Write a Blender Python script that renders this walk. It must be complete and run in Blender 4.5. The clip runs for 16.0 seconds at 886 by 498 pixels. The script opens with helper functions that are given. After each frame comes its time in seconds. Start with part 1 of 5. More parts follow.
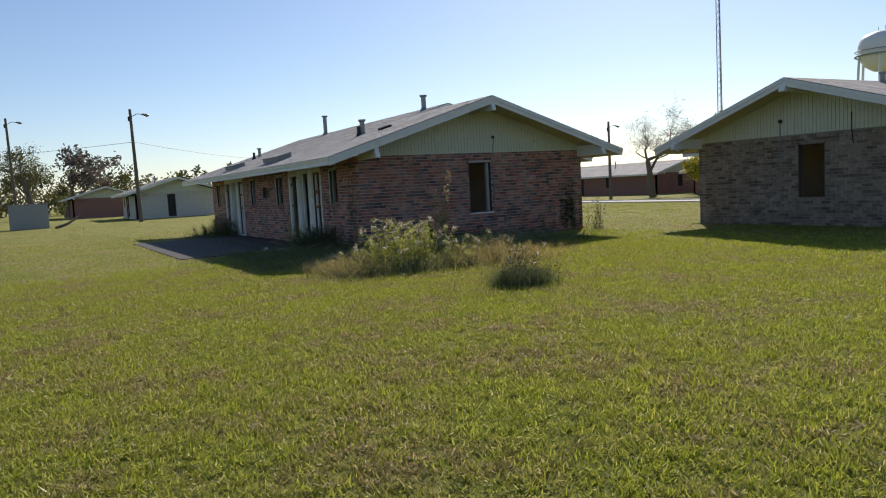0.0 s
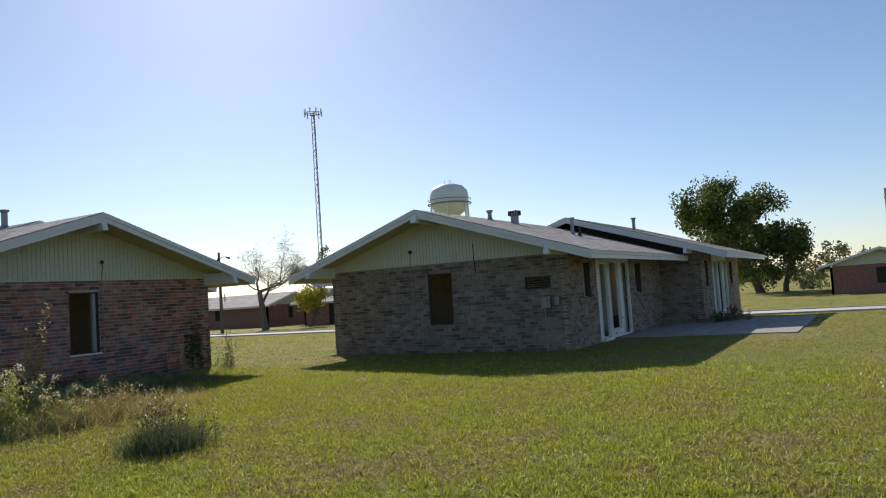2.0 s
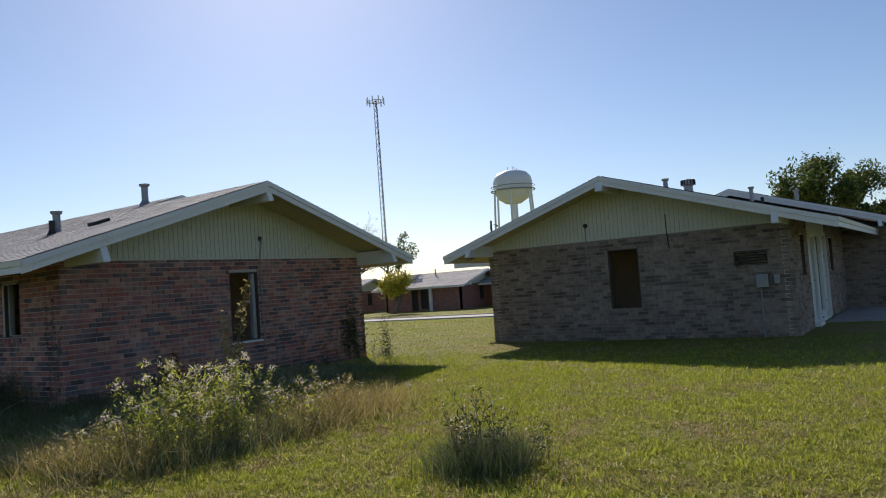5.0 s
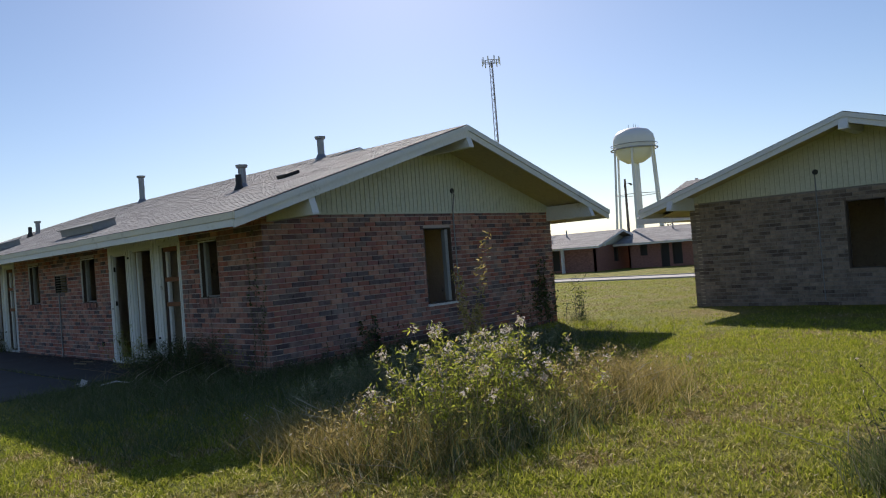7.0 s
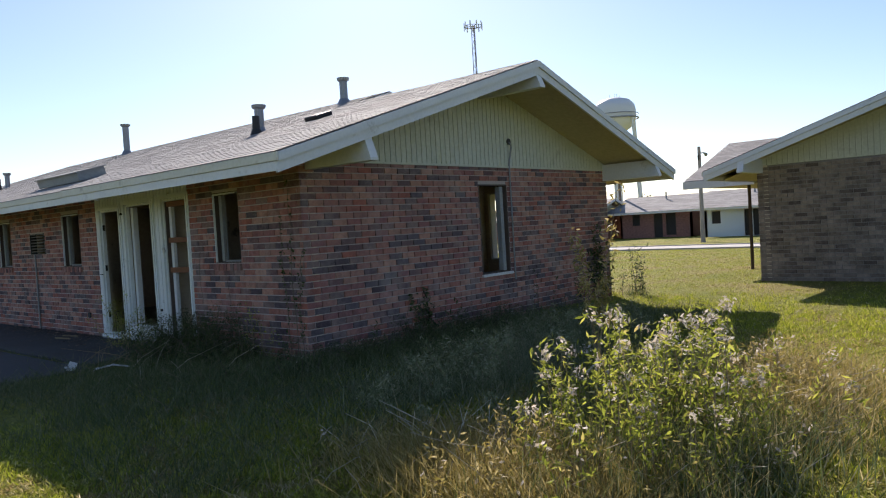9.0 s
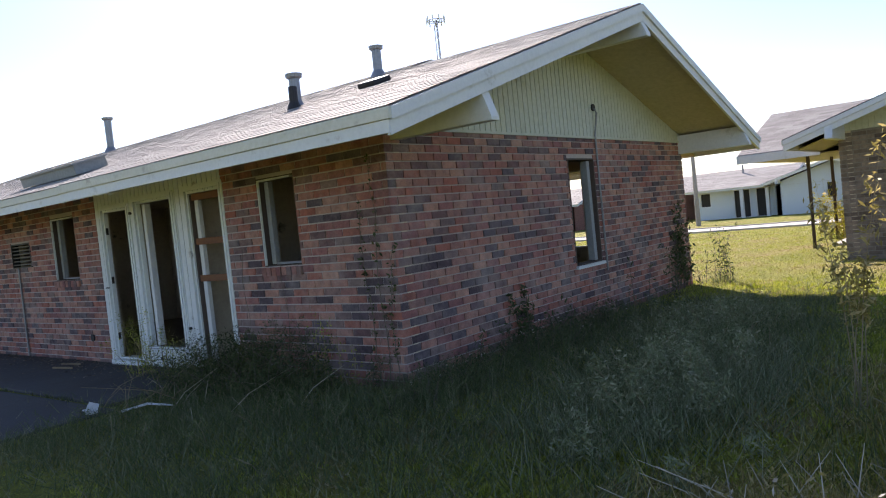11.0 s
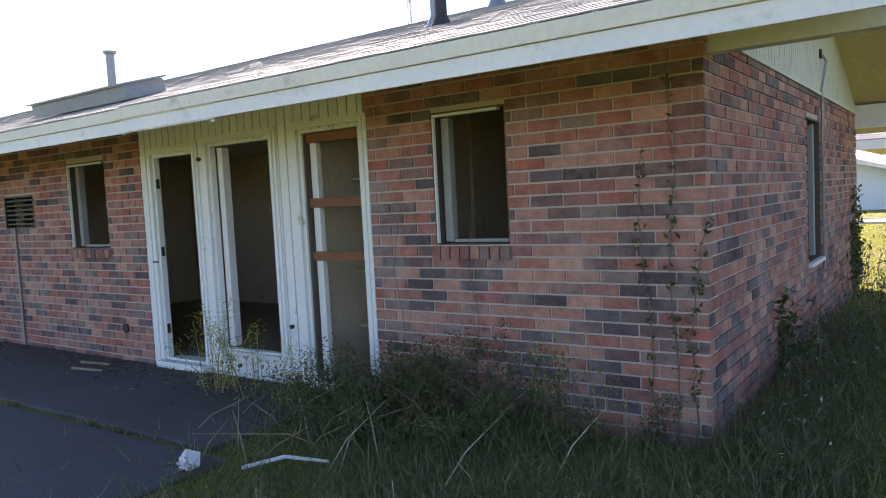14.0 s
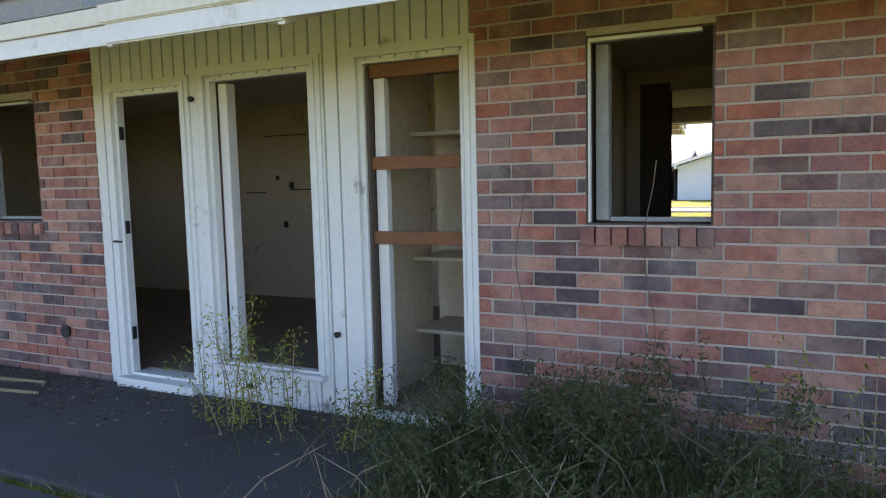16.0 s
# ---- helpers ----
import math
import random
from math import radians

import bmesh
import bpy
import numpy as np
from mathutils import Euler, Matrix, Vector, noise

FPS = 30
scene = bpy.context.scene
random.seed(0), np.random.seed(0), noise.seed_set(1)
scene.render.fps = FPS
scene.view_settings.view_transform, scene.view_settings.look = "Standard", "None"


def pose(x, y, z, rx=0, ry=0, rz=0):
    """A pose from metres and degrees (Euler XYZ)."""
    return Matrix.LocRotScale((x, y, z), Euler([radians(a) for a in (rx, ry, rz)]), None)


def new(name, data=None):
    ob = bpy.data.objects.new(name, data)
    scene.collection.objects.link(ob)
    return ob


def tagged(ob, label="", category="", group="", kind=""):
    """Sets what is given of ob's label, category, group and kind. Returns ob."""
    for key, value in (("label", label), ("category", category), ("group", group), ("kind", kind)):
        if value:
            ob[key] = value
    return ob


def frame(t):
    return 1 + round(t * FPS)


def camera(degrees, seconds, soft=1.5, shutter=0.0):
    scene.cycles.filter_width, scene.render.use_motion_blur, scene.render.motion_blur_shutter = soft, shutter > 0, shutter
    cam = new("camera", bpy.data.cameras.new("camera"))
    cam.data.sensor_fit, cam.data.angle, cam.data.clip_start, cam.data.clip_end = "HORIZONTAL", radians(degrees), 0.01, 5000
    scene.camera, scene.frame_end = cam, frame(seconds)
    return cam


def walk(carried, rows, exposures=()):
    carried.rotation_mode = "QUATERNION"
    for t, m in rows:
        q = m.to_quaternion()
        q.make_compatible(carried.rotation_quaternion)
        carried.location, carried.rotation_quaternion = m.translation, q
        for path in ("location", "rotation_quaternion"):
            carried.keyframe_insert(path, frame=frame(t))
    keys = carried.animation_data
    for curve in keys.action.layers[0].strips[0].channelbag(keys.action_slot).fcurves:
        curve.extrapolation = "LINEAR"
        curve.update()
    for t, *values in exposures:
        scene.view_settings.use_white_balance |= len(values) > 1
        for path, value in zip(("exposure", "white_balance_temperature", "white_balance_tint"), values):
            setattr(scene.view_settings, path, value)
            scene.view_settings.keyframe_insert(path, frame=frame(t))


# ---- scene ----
cam = camera(62.3, 16.0, soft=1.1)
METRES, EYE, TILT, LEAN, TURN = 18.3, 1.5, 0.0, 0.0, -29.3
ROWS = [
    (0.0, 0.0, 0.0, 0.0, -0.27, -4.9, 3.1),
    (0.5, 0.0016, 0.0196, -0.0009, -3.9, -1.07, 1.44),
    (1.0, -0.0063, 0.0464, -0.0022, -8.52, -1.44, 3.26),
    (1.5, -0.0111, 0.0757, -0.001, -16.64, 0.06, 4.48),
    (2.0, -0.0163, 0.108, 0.0002, -30.5, 3.58, 3.85),
    (2.5, -0.0286, 0.1388, 0.0006, -39.47, 5.61, 2.82),
    (3.0, -0.037, 0.1696, -0.0022, -44.03, 4.91, 1.21),
    (3.5, -0.05, 0.2005, -0.0017, -42.37, 3.22, -0.01),
    (4.0, -0.0641, 0.2292, -0.0012, -39.01, 1.86, 2.0),
    (4.5, -0.0773, 0.2605, -0.0002, -32.8, 1.65, 2.84),
    (5.0, -0.0963, 0.2896, 0.0002, -26.18, 2.99, 4.2),
    (5.2, -0.1027, 0.3012, 0.0004, -24.91, 2.12, 4.08),
    (7.3, -0.1567, 0.425, 0.0011, -15.12, 0.18, 3.76),
    (7.5, -0.1595, 0.4378, 0.0009, -13.9, -0.65, 3.22),
    (8.0, -0.1665, 0.4697, 0.0004, -15.19, -1.86, 2.74),
    (8.2, -0.1693, 0.4825, 0.0002, -16.56, -1.7, 2.08),
    (10.3, -0.2112, 0.6128, 0.0015, -22.58, -1.92, 5.89),
    (10.5, -0.215, 0.6254, 0.0009, -20.13, 0.16, 5.28),
    (11.0, -0.2246, 0.6568, -0.0006, -22.14, -2.27, 5.92),
    (11.5, -0.2345, 0.6853, 0.0005, -22.65, -3.14, 6.6),
    (12.0, -0.2416, 0.7156, 0.0014, -23.48, -1.16, 5.4),
    (12.5, -0.2535, 0.7444, 0.0019, -25.86, -1.69, 5.96),
    (13.0, -0.2605, 0.7747, 0.0013, -25.38, -1.83, 5.27),
    (13.5, -0.272, 0.8033, 0.0013, -24.77, -0.79, 2.38),
    (14.0, -0.2815, 0.83, 0.0008, -25.55, -3.94, 2.96),
    (14.5, -0.2867, 0.8603, 0.0012, -27.39, -5.52, 3.83),
    (15.0, -0.2969, 0.8892, -0.0002, -30.5, -4.38, 2.8),
    (15.5, -0.3015, 0.9173, -0.0025, -30.52, -4.68, 3.67),
    (16.0, -0.3073, 0.943, -0.0028, -34.32, -5.68, 1.36),
]
EXPOSURES = [(0.0, 0.1, 6600, 14), (2.0, 0.1, 6600, 14), (3.5, 0.05, 6500, 14), (5.0, 0.0, 6500, 15), (8.0, 0.15, 6600, 16), (10.5, 1.13, 6800, 20), (11.0, 1.12, 6800, 21), (12.5, 1.57, 6900, 23), (14.0, 1.85, 6950, 23), (16.0, 2.15, 7150, 24)]
walk(cam, [(t, pose(0, 0, EYE, TILT, LEAN, TURN) @ pose(METRES * x, METRES * y, METRES * z, 90 + pitch, roll, yaw)) for t, x, y, z, yaw, pitch, roll in ROWS], EXPOSURES)

# ---- world, sun ----
world = bpy.data.worlds.new("sky")
scene.world = world
world.use_nodes = True
wn = world.node_tree.nodes
SUN_DIR = Vector((0.60, 0.61, 0.56)).normalized()
sky = wn.new("ShaderNodeTexSky")
sky.sky_type = 'NISHITA'
sky.sun_disc = False
sky.sun_elevation = math.asin(SUN_DIR.z)
sky.sun_rotation = math.atan2(SUN_DIR.x, SUN_DIR.y)
sky.air_density, sky.dust_density, sky.ozone_density = 0.95, 0.3, 3.5
wn["Background"].inputs["Strength"].default_value = 0.103
world.node_tree.links.new(sky.outputs[0], wn["Background"].inputs["Color"])
sun_data = bpy.data.lights.new("sun", 'SUN')
sun_data.energy, sun_data.angle, sun_data.color = 5.0, radians(0.53), (1.0, 0.93, 0.82)
sun = new("sun", sun_data)
sun.rotation_euler = SUN_DIR.to_track_quat("Z", "Y").to_euler()


# ---- materials ----
def ramp(nt, fac, stops):
    r = nt.nodes.new("ShaderNodeValToRGB")
    el = r.color_ramp.elements
    while len(el) < len(stops):
        el.new(0.5)
    for e, (p, c) in zip(el, stops):
        e.position, e.color = p, (*c, 1)
    nt.links.new(fac, r.inputs[0])
    return r.outputs[0]


def mix(nt, fac, a, b, mode='MIX'):
    m = nt.nodes.new("ShaderNodeMix")
    m.data_type, m.blend_type = 'RGBA', mode
    for sock, v in ((m.inputs[0], fac), (m.inputs[6], a), (m.inputs[7], b)):
        if hasattr(v, "links"):
            nt.links.new(v, sock)
        elif isinstance(v, tuple):
            sock.default_value = (*v, 1)
        else:
            sock.default_value = v
    return m.outputs[2]


def noise_tex(nt, scale, detail=4, rough=0.6, vec=None):
    n = nt.nodes.new("ShaderNodeTexNoise")
    n.inputs["Scale"].default_value, n.inputs["Detail"].default_value, n.inputs["Roughness"].default_value = scale, detail, rough
    if vec is None:
        vec = nt.nodes.new("ShaderNodeNewGeometry").outputs["Position"]
    nt.links.new(vec, n.inputs["Vector"])
    return n.outputs[0]


def stretch(nt, sx, sy, sz):
    g = nt.nodes.new("ShaderNodeNewGeometry")
    m = nt.nodes.new("ShaderNodeMapping")
    m.inputs["Scale"].default_value = (sx, sy, sz)
    nt.links.new(g.outputs["Position"], m.inputs["Vector"])
    return m.outputs[0]


def start_mat(name, rough=0.8, metal=0.0):
    m = bpy.data.materials.new(name)
    m.use_nodes = True
    b = m.node_tree.nodes["Principled BSDF"]
    b.inputs["Roughness"].default_value, b.inputs["Metallic"].default_value = rough, metal
    b.inputs["Specular IOR Level"].default_value = 0.3
    return m, m.node_tree, b


def bump(nt, b, height, strength, dist):
    n = nt.nodes.new("ShaderNodeBump")
    n.inputs["Strength"].default_value, n.inputs["Distance"].default_value = strength, dist
    nt.links.new(height, n.inputs["Height"])
    nt.links.new(n.outputs[0], b.inputs["Normal"])


def plain_mat(name, c1, c2, rough=0.8, metal=0.0, big=1.5, small=40, relief=0.15, dirt=None, dirt_at=(0.55, 0.72)):
    """Two-scale mottled colour with fine relief; dirt: a stain colour in patches."""
    m, nt, b = start_mat(name, rough, metal)
    n1, n2 = noise_tex(nt, big), noise_tex(nt, small)
    c = mix(nt, n1, c1, c2)
    c = mix(nt, 0.35, c, ramp(nt, n2, [(0.3, (0.35, 0.35, 0.35)), (0.7, (0.65, 0.65, 0.65))]), 'OVERLAY')
    if dirt:
        d = ramp(nt, noise_tex(nt, big * 2.3, 6, 0.7), [(dirt_at[0], (0, 0, 0)), (dirt_at[1], (1, 1, 1))])
        c = mix(nt, d, c, dirt)
    nt.links.new(c, b.inputs["Base Color"])
    bump(nt, b, n2, relief, 0.01)
    return m


def brick_mat(name, stops, single):
    """Fired brick; the tint of each brick by its own random number."""
    m, nt, b = start_mat(name, 0.88)
    if single:
        r = nt.nodes.new("ShaderNodeObjectInfo").outputs["Random"]
    else:
        r = nt.nodes.new("ShaderNodeNewGeometry").outputs["Random Per Island"]
    c = ramp(nt, r, stops)
    n1, n2 = noise_tex(nt, 9, 5, 0.7), noise_tex(nt, 120, 3)
    c = mix(nt, 0.85, c, ramp(nt, n1, [(0.28, (0.27, 0.27, 0.29)), (0.72, (0.72, 0.69, 0.67))]), 'OVERLAY')
    c = mix(nt, 0.4, c, ramp(nt, n2, [(0.3, (0.3, 0.3, 0.3)), (0.7, (0.7, 0.7, 0.7))]), 'OVERLAY')
    chalk = ramp(nt, noise_tex(nt, 2.1, 6, 0.75), [(0.48, (0, 0, 0)), (0.75, (0.45, 0.45, 0.45))])
    c = mix(nt, chalk, c, (0.52, 0.42, 0.37))
    nt.links.new(c, b.inputs["Base Color"])
    bump(nt, b, n2, 0.35, 0.006)
    return m


RED = [(0.0, (0.075, 0.052, 0.06)), (0.12, (0.13, 0.108, 0.115)), (0.22, (0.15, 0.082, 0.08)), (0.34, (0.22, 0.16, 0.145)), (0.46, (0.32, 0.115, 0.082)),
       (0.62, (0.35, 0.175, 0.14)), (0.78, (0.42, 0.235, 0.175)), (0.9, (0.24, 0.11, 0.105)), (1.0, (0.32, 0.14, 0.12))]
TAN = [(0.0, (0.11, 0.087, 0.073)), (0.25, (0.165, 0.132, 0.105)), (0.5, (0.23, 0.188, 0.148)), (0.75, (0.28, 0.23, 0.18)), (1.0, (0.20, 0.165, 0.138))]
M_BRICK1, M_BRICK = brick_mat("red_brick_piece", RED, True), brick_mat("red_brick", RED, False)
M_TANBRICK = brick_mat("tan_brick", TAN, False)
M_MORTAR = plain_mat("mortar", (0.50, 0.43, 0.39), (0.38, 0.33, 0.30), 0.95, small=90, relief=0.4)
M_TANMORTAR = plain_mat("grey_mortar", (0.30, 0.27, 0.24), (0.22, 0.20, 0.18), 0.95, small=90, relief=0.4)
M_FASCIA = plain_mat("white_trim_paint", (0.74, 0.75, 0.74), (0.62, 0.64, 0.63), 0.55, small=25, dirt=(0.30, 0.28, 0.23), dirt_at=(0.6, 0.82))
M_CREAM = plain_mat("cream_trim_paint", (0.70, 0.68, 0.58), (0.6, 0.58, 0.48), 0.55, small=25, dirt=(0.28, 0.24, 0.18), dirt_at=(0.6, 0.8))
M_SIDING = plain_mat("pale_green_siding_paint", (0.60, 0.62, 0.53), (0.50, 0.53, 0.44), 0.6, small=20, dirt=(0.34, 0.33, 0.24), dirt_at=(0.6, 0.85))
M_PANEL = plain_mat("peeling_white_panel_paint", (0.74, 0.77, 0.76), (0.64, 0.67, 0.66), 0.6, small=22, dirt=(0.22, 0.20, 0.17), dirt_at=(0.62, 0.74))
M_SOFFIT = plain_mat("tan_soffit_board", (0.52, 0.47, 0.33), (0.42, 0.37, 0.25), 0.75, small=15)
M_WOOD = plain_mat("bare_rusty_wood", (0.26, 0.11, 0.05), (0.15, 0.075, 0.045), 0.8, big=5, small=60, relief=0.3)
M_INNER = plain_mat("faded_wall_plaster", (0.64, 0.56, 0.43), (0.50, 0.43, 0.33), 0.85, small=18, dirt=(0.12, 0.10, 0.08), dirt_at=(0.62, 0.75))
M_INFLOOR = plain_mat("dirty_floor", (0.34, 0.29, 0.24), (0.20, 0.17, 0.14), 0.9, big=3, relief=0.4)
M_DARKMETAL = plain_mat("dark_vent_metal", (0.035, 0.035, 0.037), (0.06, 0.055, 0.05), 0.5, 0.6)
M_GALV = plain_mat("galvanised_metal", (0.32, 0.33, 0.345), (0.22, 0.23, 0.245), 0.5, 0.7, big=8, dirt=(0.22, 0.14, 0.1), dirt_at=(0.62, 0.8))
M_PIPEDARK = plain_mat("black_pipe", (0.025, 0.025, 0.027), (0.04, 0.04, 0.04), 0.6)
# stained concrete, its colour cut below the pale sunlit tone for house shade
M_SHADE_CONCRETE = plain_mat("shade_darkened_concrete", (0.095, 0.092, 0.094), (0.055, 0.052, 0.052), 0.92, big=0.9, small=60, relief=0.3, dirt=(0.07, 0.06, 0.05), dirt_at=(0.5, 0.75))
M_PATIO = plain_mat("pale_patio_concrete", (0.40, 0.38, 0.35), (0.28, 0.27, 0.25), 0.92, big=0.9, small=60, relief=0.3, dirt=(0.14, 0.13, 0.11), dirt_at=(0.5, 0.75))
M_ROAD = plain_mat("pale_concrete_road", (0.54, 0.51, 0.47), (0.44, 0.42, 0.39), 0.92, big=0.4, small=30, dirt=(0.28, 0.26, 0.22))
M_POLE = plain_mat("weathered_pole_wood", (0.12, 0.095, 0.075), (0.18, 0.15, 0.12), 0.9, big=3, small=50)
M_GREYPOLE = plain_mat("bleached_pole_wood", (0.36, 0.33, 0.30), (0.26, 0.24, 0.22), 0.9, big=3, small=50)
M_TANK = plain_mat("tank_white_paint", (0.78, 0.79, 0.80), (0.70, 0.72, 0.74), 0.45, big=0.2, small=3)
M_WHITEWALL = plain_mat("white_painted_wall", (0.66, 0.72, 0.74), (0.58, 0.63, 0.66), 0.75, big=0.8, small=20)
M_BARK = plain_mat("bark", (0.12, 0.095, 0.07), (0.19, 0.16, 0.125), 0.95, big=6, small=60, relief=0.6)
M_STEM = plain_mat("dry_stems", (0.34, 0.27, 0.17), (0.24, 0.18, 0.11), 0.9, big=8)
M_WIRE = plain_mat("cable_black", (0.02, 0.02, 0.02), (0.03, 0.03, 0.03), 0.6)
M_DARKROOM = plain_mat("unlit_room", (0.06, 0.055, 0.05), (0.04, 0.037, 0.034), 0.9)
M_BROWNWALL = plain_mat("dark_brown_siding", (0.11, 0.085, 0.07), (0.08, 0.06, 0.05), 0.8)
M_SASH = plain_mat("grey_weathered_sash", (0.34, 0.35, 0.34), (0.24, 0.25, 0.25), 0.7, big=4, small=30)
M_RUBBISH = plain_mat("white_plastic_scrap", (0.72, 0.72, 0.70), (0.6, 0.6, 0.58), 0.5)


def shingle_mat():
    m, nt, b = start_mat("asphalt_shingles", 0.85)
    r = nt.nodes.new("ShaderNodeNewGeometry").outputs["Random Per Island"]
    c = ramp(nt, r, [(0, (0.25, 0.245, 0.245)), (0.5, (0.305, 0.30, 0.298)), (1, (0.36, 0.355, 0.35))])
    n1, n2 = noise_tex(nt, 0.9, 5), noise_tex(nt, 140, 2)
    c = mix(nt, 0.5, c, ramp(nt, n1, [(0.3, (0.36, 0.34, 0.33)), (0.7, (0.62, 0.62, 0.61))]), 'OVERLAY')
    c = mix(nt, 0.5, c, ramp(nt, n2, [(0.3, (0.25, 0.25, 0.25)), (0.7, (0.75, 0.75, 0.75))]), 'OVERLAY')
    nt.links.new(c, b.inputs["Base Color"])
    bump(nt, b, n2, 0.5, 0.005)
    return m


M_SHINGLE = shingle_mat()


def leaf_mat(name, stops, through_light=0.45, patch=None, rough=0.55):
    """Leaves and blades that let light through; each with its own tint."""
    m, nt, b = start_mat(name, rough)
    r = nt.nodes.new("ShaderNodeNewGeometry").outputs["Random Per Island"]
    c = ramp(nt, r, stops)
    if patch:
        f = ramp(nt, noise_tex(nt, 0.9, 7, 0.72), [(0.46, (0, 0, 0)), (0.58, (1, 1, 1))])
        c = mix(nt, f, c, ramp(nt, r, patch))
    nt.links.new(c, b.inputs["Base Color"])
    tr = nt.nodes.new("ShaderNodeBsdfTranslucent")
    nt.links.new(c, tr.inputs["Color"])
    mx = nt.nodes.new("ShaderNodeMixShader")
    mx.inputs[0].default_value = through_light
    nt.links.new(b.outputs[0], mx.inputs[1])
    nt.links.new(tr.outputs[0], mx.inputs[2])
    nt.links.new(mx.outputs[0], nt.nodes["Material Output"].inputs["Surface"])
    return m


G_GREEN = [(0.0, (0.16, 0.19, 0.02)), (0.45, (0.29, 0.32, 0.04)), (0.85, (0.41, 0.41, 0.075)), (1.0, (0.56, 0.51, 0.26))]
G_DRY = [(0.0, (0.15, 0.13, 0.04)), (0.4, (0.26, 0.21, 0.075)), (0.75, (0.38, 0.29, 0.14)), (1.0, (0.56, 0.48, 0.31))]
M_GRASS = leaf_mat("grass_blades", G_GREEN, 0.55, G_DRY, 0.5)
M_TUFT = leaf_mat("broad_grass_tufts", [(0.0, (0.16, 0.21, 0.02)), (0.5, (0.32, 0.365, 0.035)), (1.0, (0.50, 0.49, 0.09))], 0.55, None, 0.35)
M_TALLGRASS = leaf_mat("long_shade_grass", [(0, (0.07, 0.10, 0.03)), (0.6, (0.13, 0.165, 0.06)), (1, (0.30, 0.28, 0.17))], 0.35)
M_WEED = leaf_mat("weed_leaves", [(0, (0.13, 0.16, 0.025)), (0.5, (0.29, 0.33, 0.05)), (0.85, (0.46, 0.48, 0.08)), (1, (0.48, 0.38, 0.14))], 0.62)
M_DRYWEED = leaf_mat("dry_golden_weed", [(0, (0.20, 0.17, 0.045)), (0.6, (0.38, 0.30, 0.095)), (1, (0.56, 0.46, 0.24))], 0.5)
M_LITTER = leaf_mat("dead_leaf_litter", [(0, (0.05, 0.04, 0.03)), (0.7, (0.13, 0.10, 0.07)), (1, (0.28, 0.24, 0.18))], 0.1)
M_STRAW = leaf_mat("bleached_straw", [(0, (0.36, 0.31, 0.22)), (1, (0.60, 0.54, 0.42))], 0.2)
M_FLOWER = leaf_mat("pale_flower_heads", [(0, (0.46, 0.38, 0.29)), (1, (0.74, 0.67, 0.60))], 0.45)
M_DARKWEED = leaf_mat("dark_brush_leaves", [(0, (0.035, 0.055, 0.02)), (0.7, (0.07, 0.10, 0.03)), (1, (0.16, 0.15, 0.07))], 0.3)
M_OAK = leaf_mat("tree_leaves", [(0, (0.05, 0.085, 0.02)), (0.6, (0.10, 0.14, 0.03)), (1, (0.20, 0.20, 0.05))], 0.35)
M_YELLOW = leaf_mat("yellow_leaves", [(0, (0.34, 0.30, 0.03)), (0.6, (0.50, 0.42, 0.05)), (1, (0.40, 0.42, 0.07))], 0.4)
M_TWIG = leaf_mat("fine_twigs", [(0, (0.13, 0.10, 0.08)), (1, (0.24, 0.20, 0.16))], 0.1)
M_FARLEAF = leaf_mat("far_wood_leaves", [(0, (0.07, 0.09, 0.03)), (0.5, (0.12, 0.13, 0.045)), (1, (0.22, 0.18, 0.07))], 0.3)


def ground_mat():
    m, nt, b = start_mat("lawn", 0.95)
    n1, n2, n3 = noise_tex(nt, 0.45, 6, 0.65), noise_tex(nt, 14, 5, 0.7), noise_tex(nt, 95, 3, 0.7)
    c = ramp(nt, n1, [(0.36, (0.18, 0.205, 0.022)), (0.5, (0.23, 0.23, 0.038)), (0.66, (0.28, 0.23, 0.08))])
    # dark ends of both mottles paint in the shadow gaps between grass clumps
    c = mix(nt, 0.75, c, ramp(nt, n2, [(0.3, (0.17, 0.19, 0.18)), (0.7, (0.76, 0.74, 0.68))]), 'OVERLAY')
    c = mix(nt, 0.7, c, ramp(nt, n3, [(0.3, (0.14, 0.16, 0.14)), (0.7, (0.82, 0.8, 0.76))]), 'OVERLAY')
    nt.links.new(c, b.inputs["Base Color"])
    bump(nt, b, n3, 0.9, 0.04)
    return m


M_GROUND = ground_mat()


# ---- mesh helpers ----
def fill_box(bm, lo, hi, m=None):
    v = [bm.verts.new((x, y, z)) for x in (lo[0], hi[0]) for y in (lo[1], hi[1]) for z in (lo[2], hi[2])]
    for f in ((0, 1, 3, 2), (4, 6, 7, 5), (0, 4, 5, 1), (2, 3, 7, 6), (0, 2, 6, 4), (1, 5, 7, 3)):
        bm.faces.new([v[i] for i in f])
    if m is not None:
        for q in v:
            q.co = m @ q.co
    return v


def box_bm(lo, hi, bevel=0.0):
    bm = bmesh.new()
    fill_box(bm, lo, hi)
    if bevel:
        bmesh.ops.bevel(bm, geom=bm.edges[:], offset=bevel, segments=2, affect='EDGES', profile=0.5)
    return bm


def prism_bm(profile, v0, v1):
    """A closed outline in (u, z) drawn out from depth v0 to v1."""
    bm = bmesh.new()
    a = [bm.verts.new((u, v0, z)) for u, z in profile]
    b = [bm.verts.new((u, v1, z)) for u, z in profile]
    bm.faces.new(a)
    bm.faces.new(b[::-1])
    for i in range(len(a)):
        j = (i + 1) % len(a)
        bm.faces.new((a[i], b[i], b[j], a[j]))
    bmesh.ops.recalc_face_normals(bm, faces=bm.faces[:])
    return bm


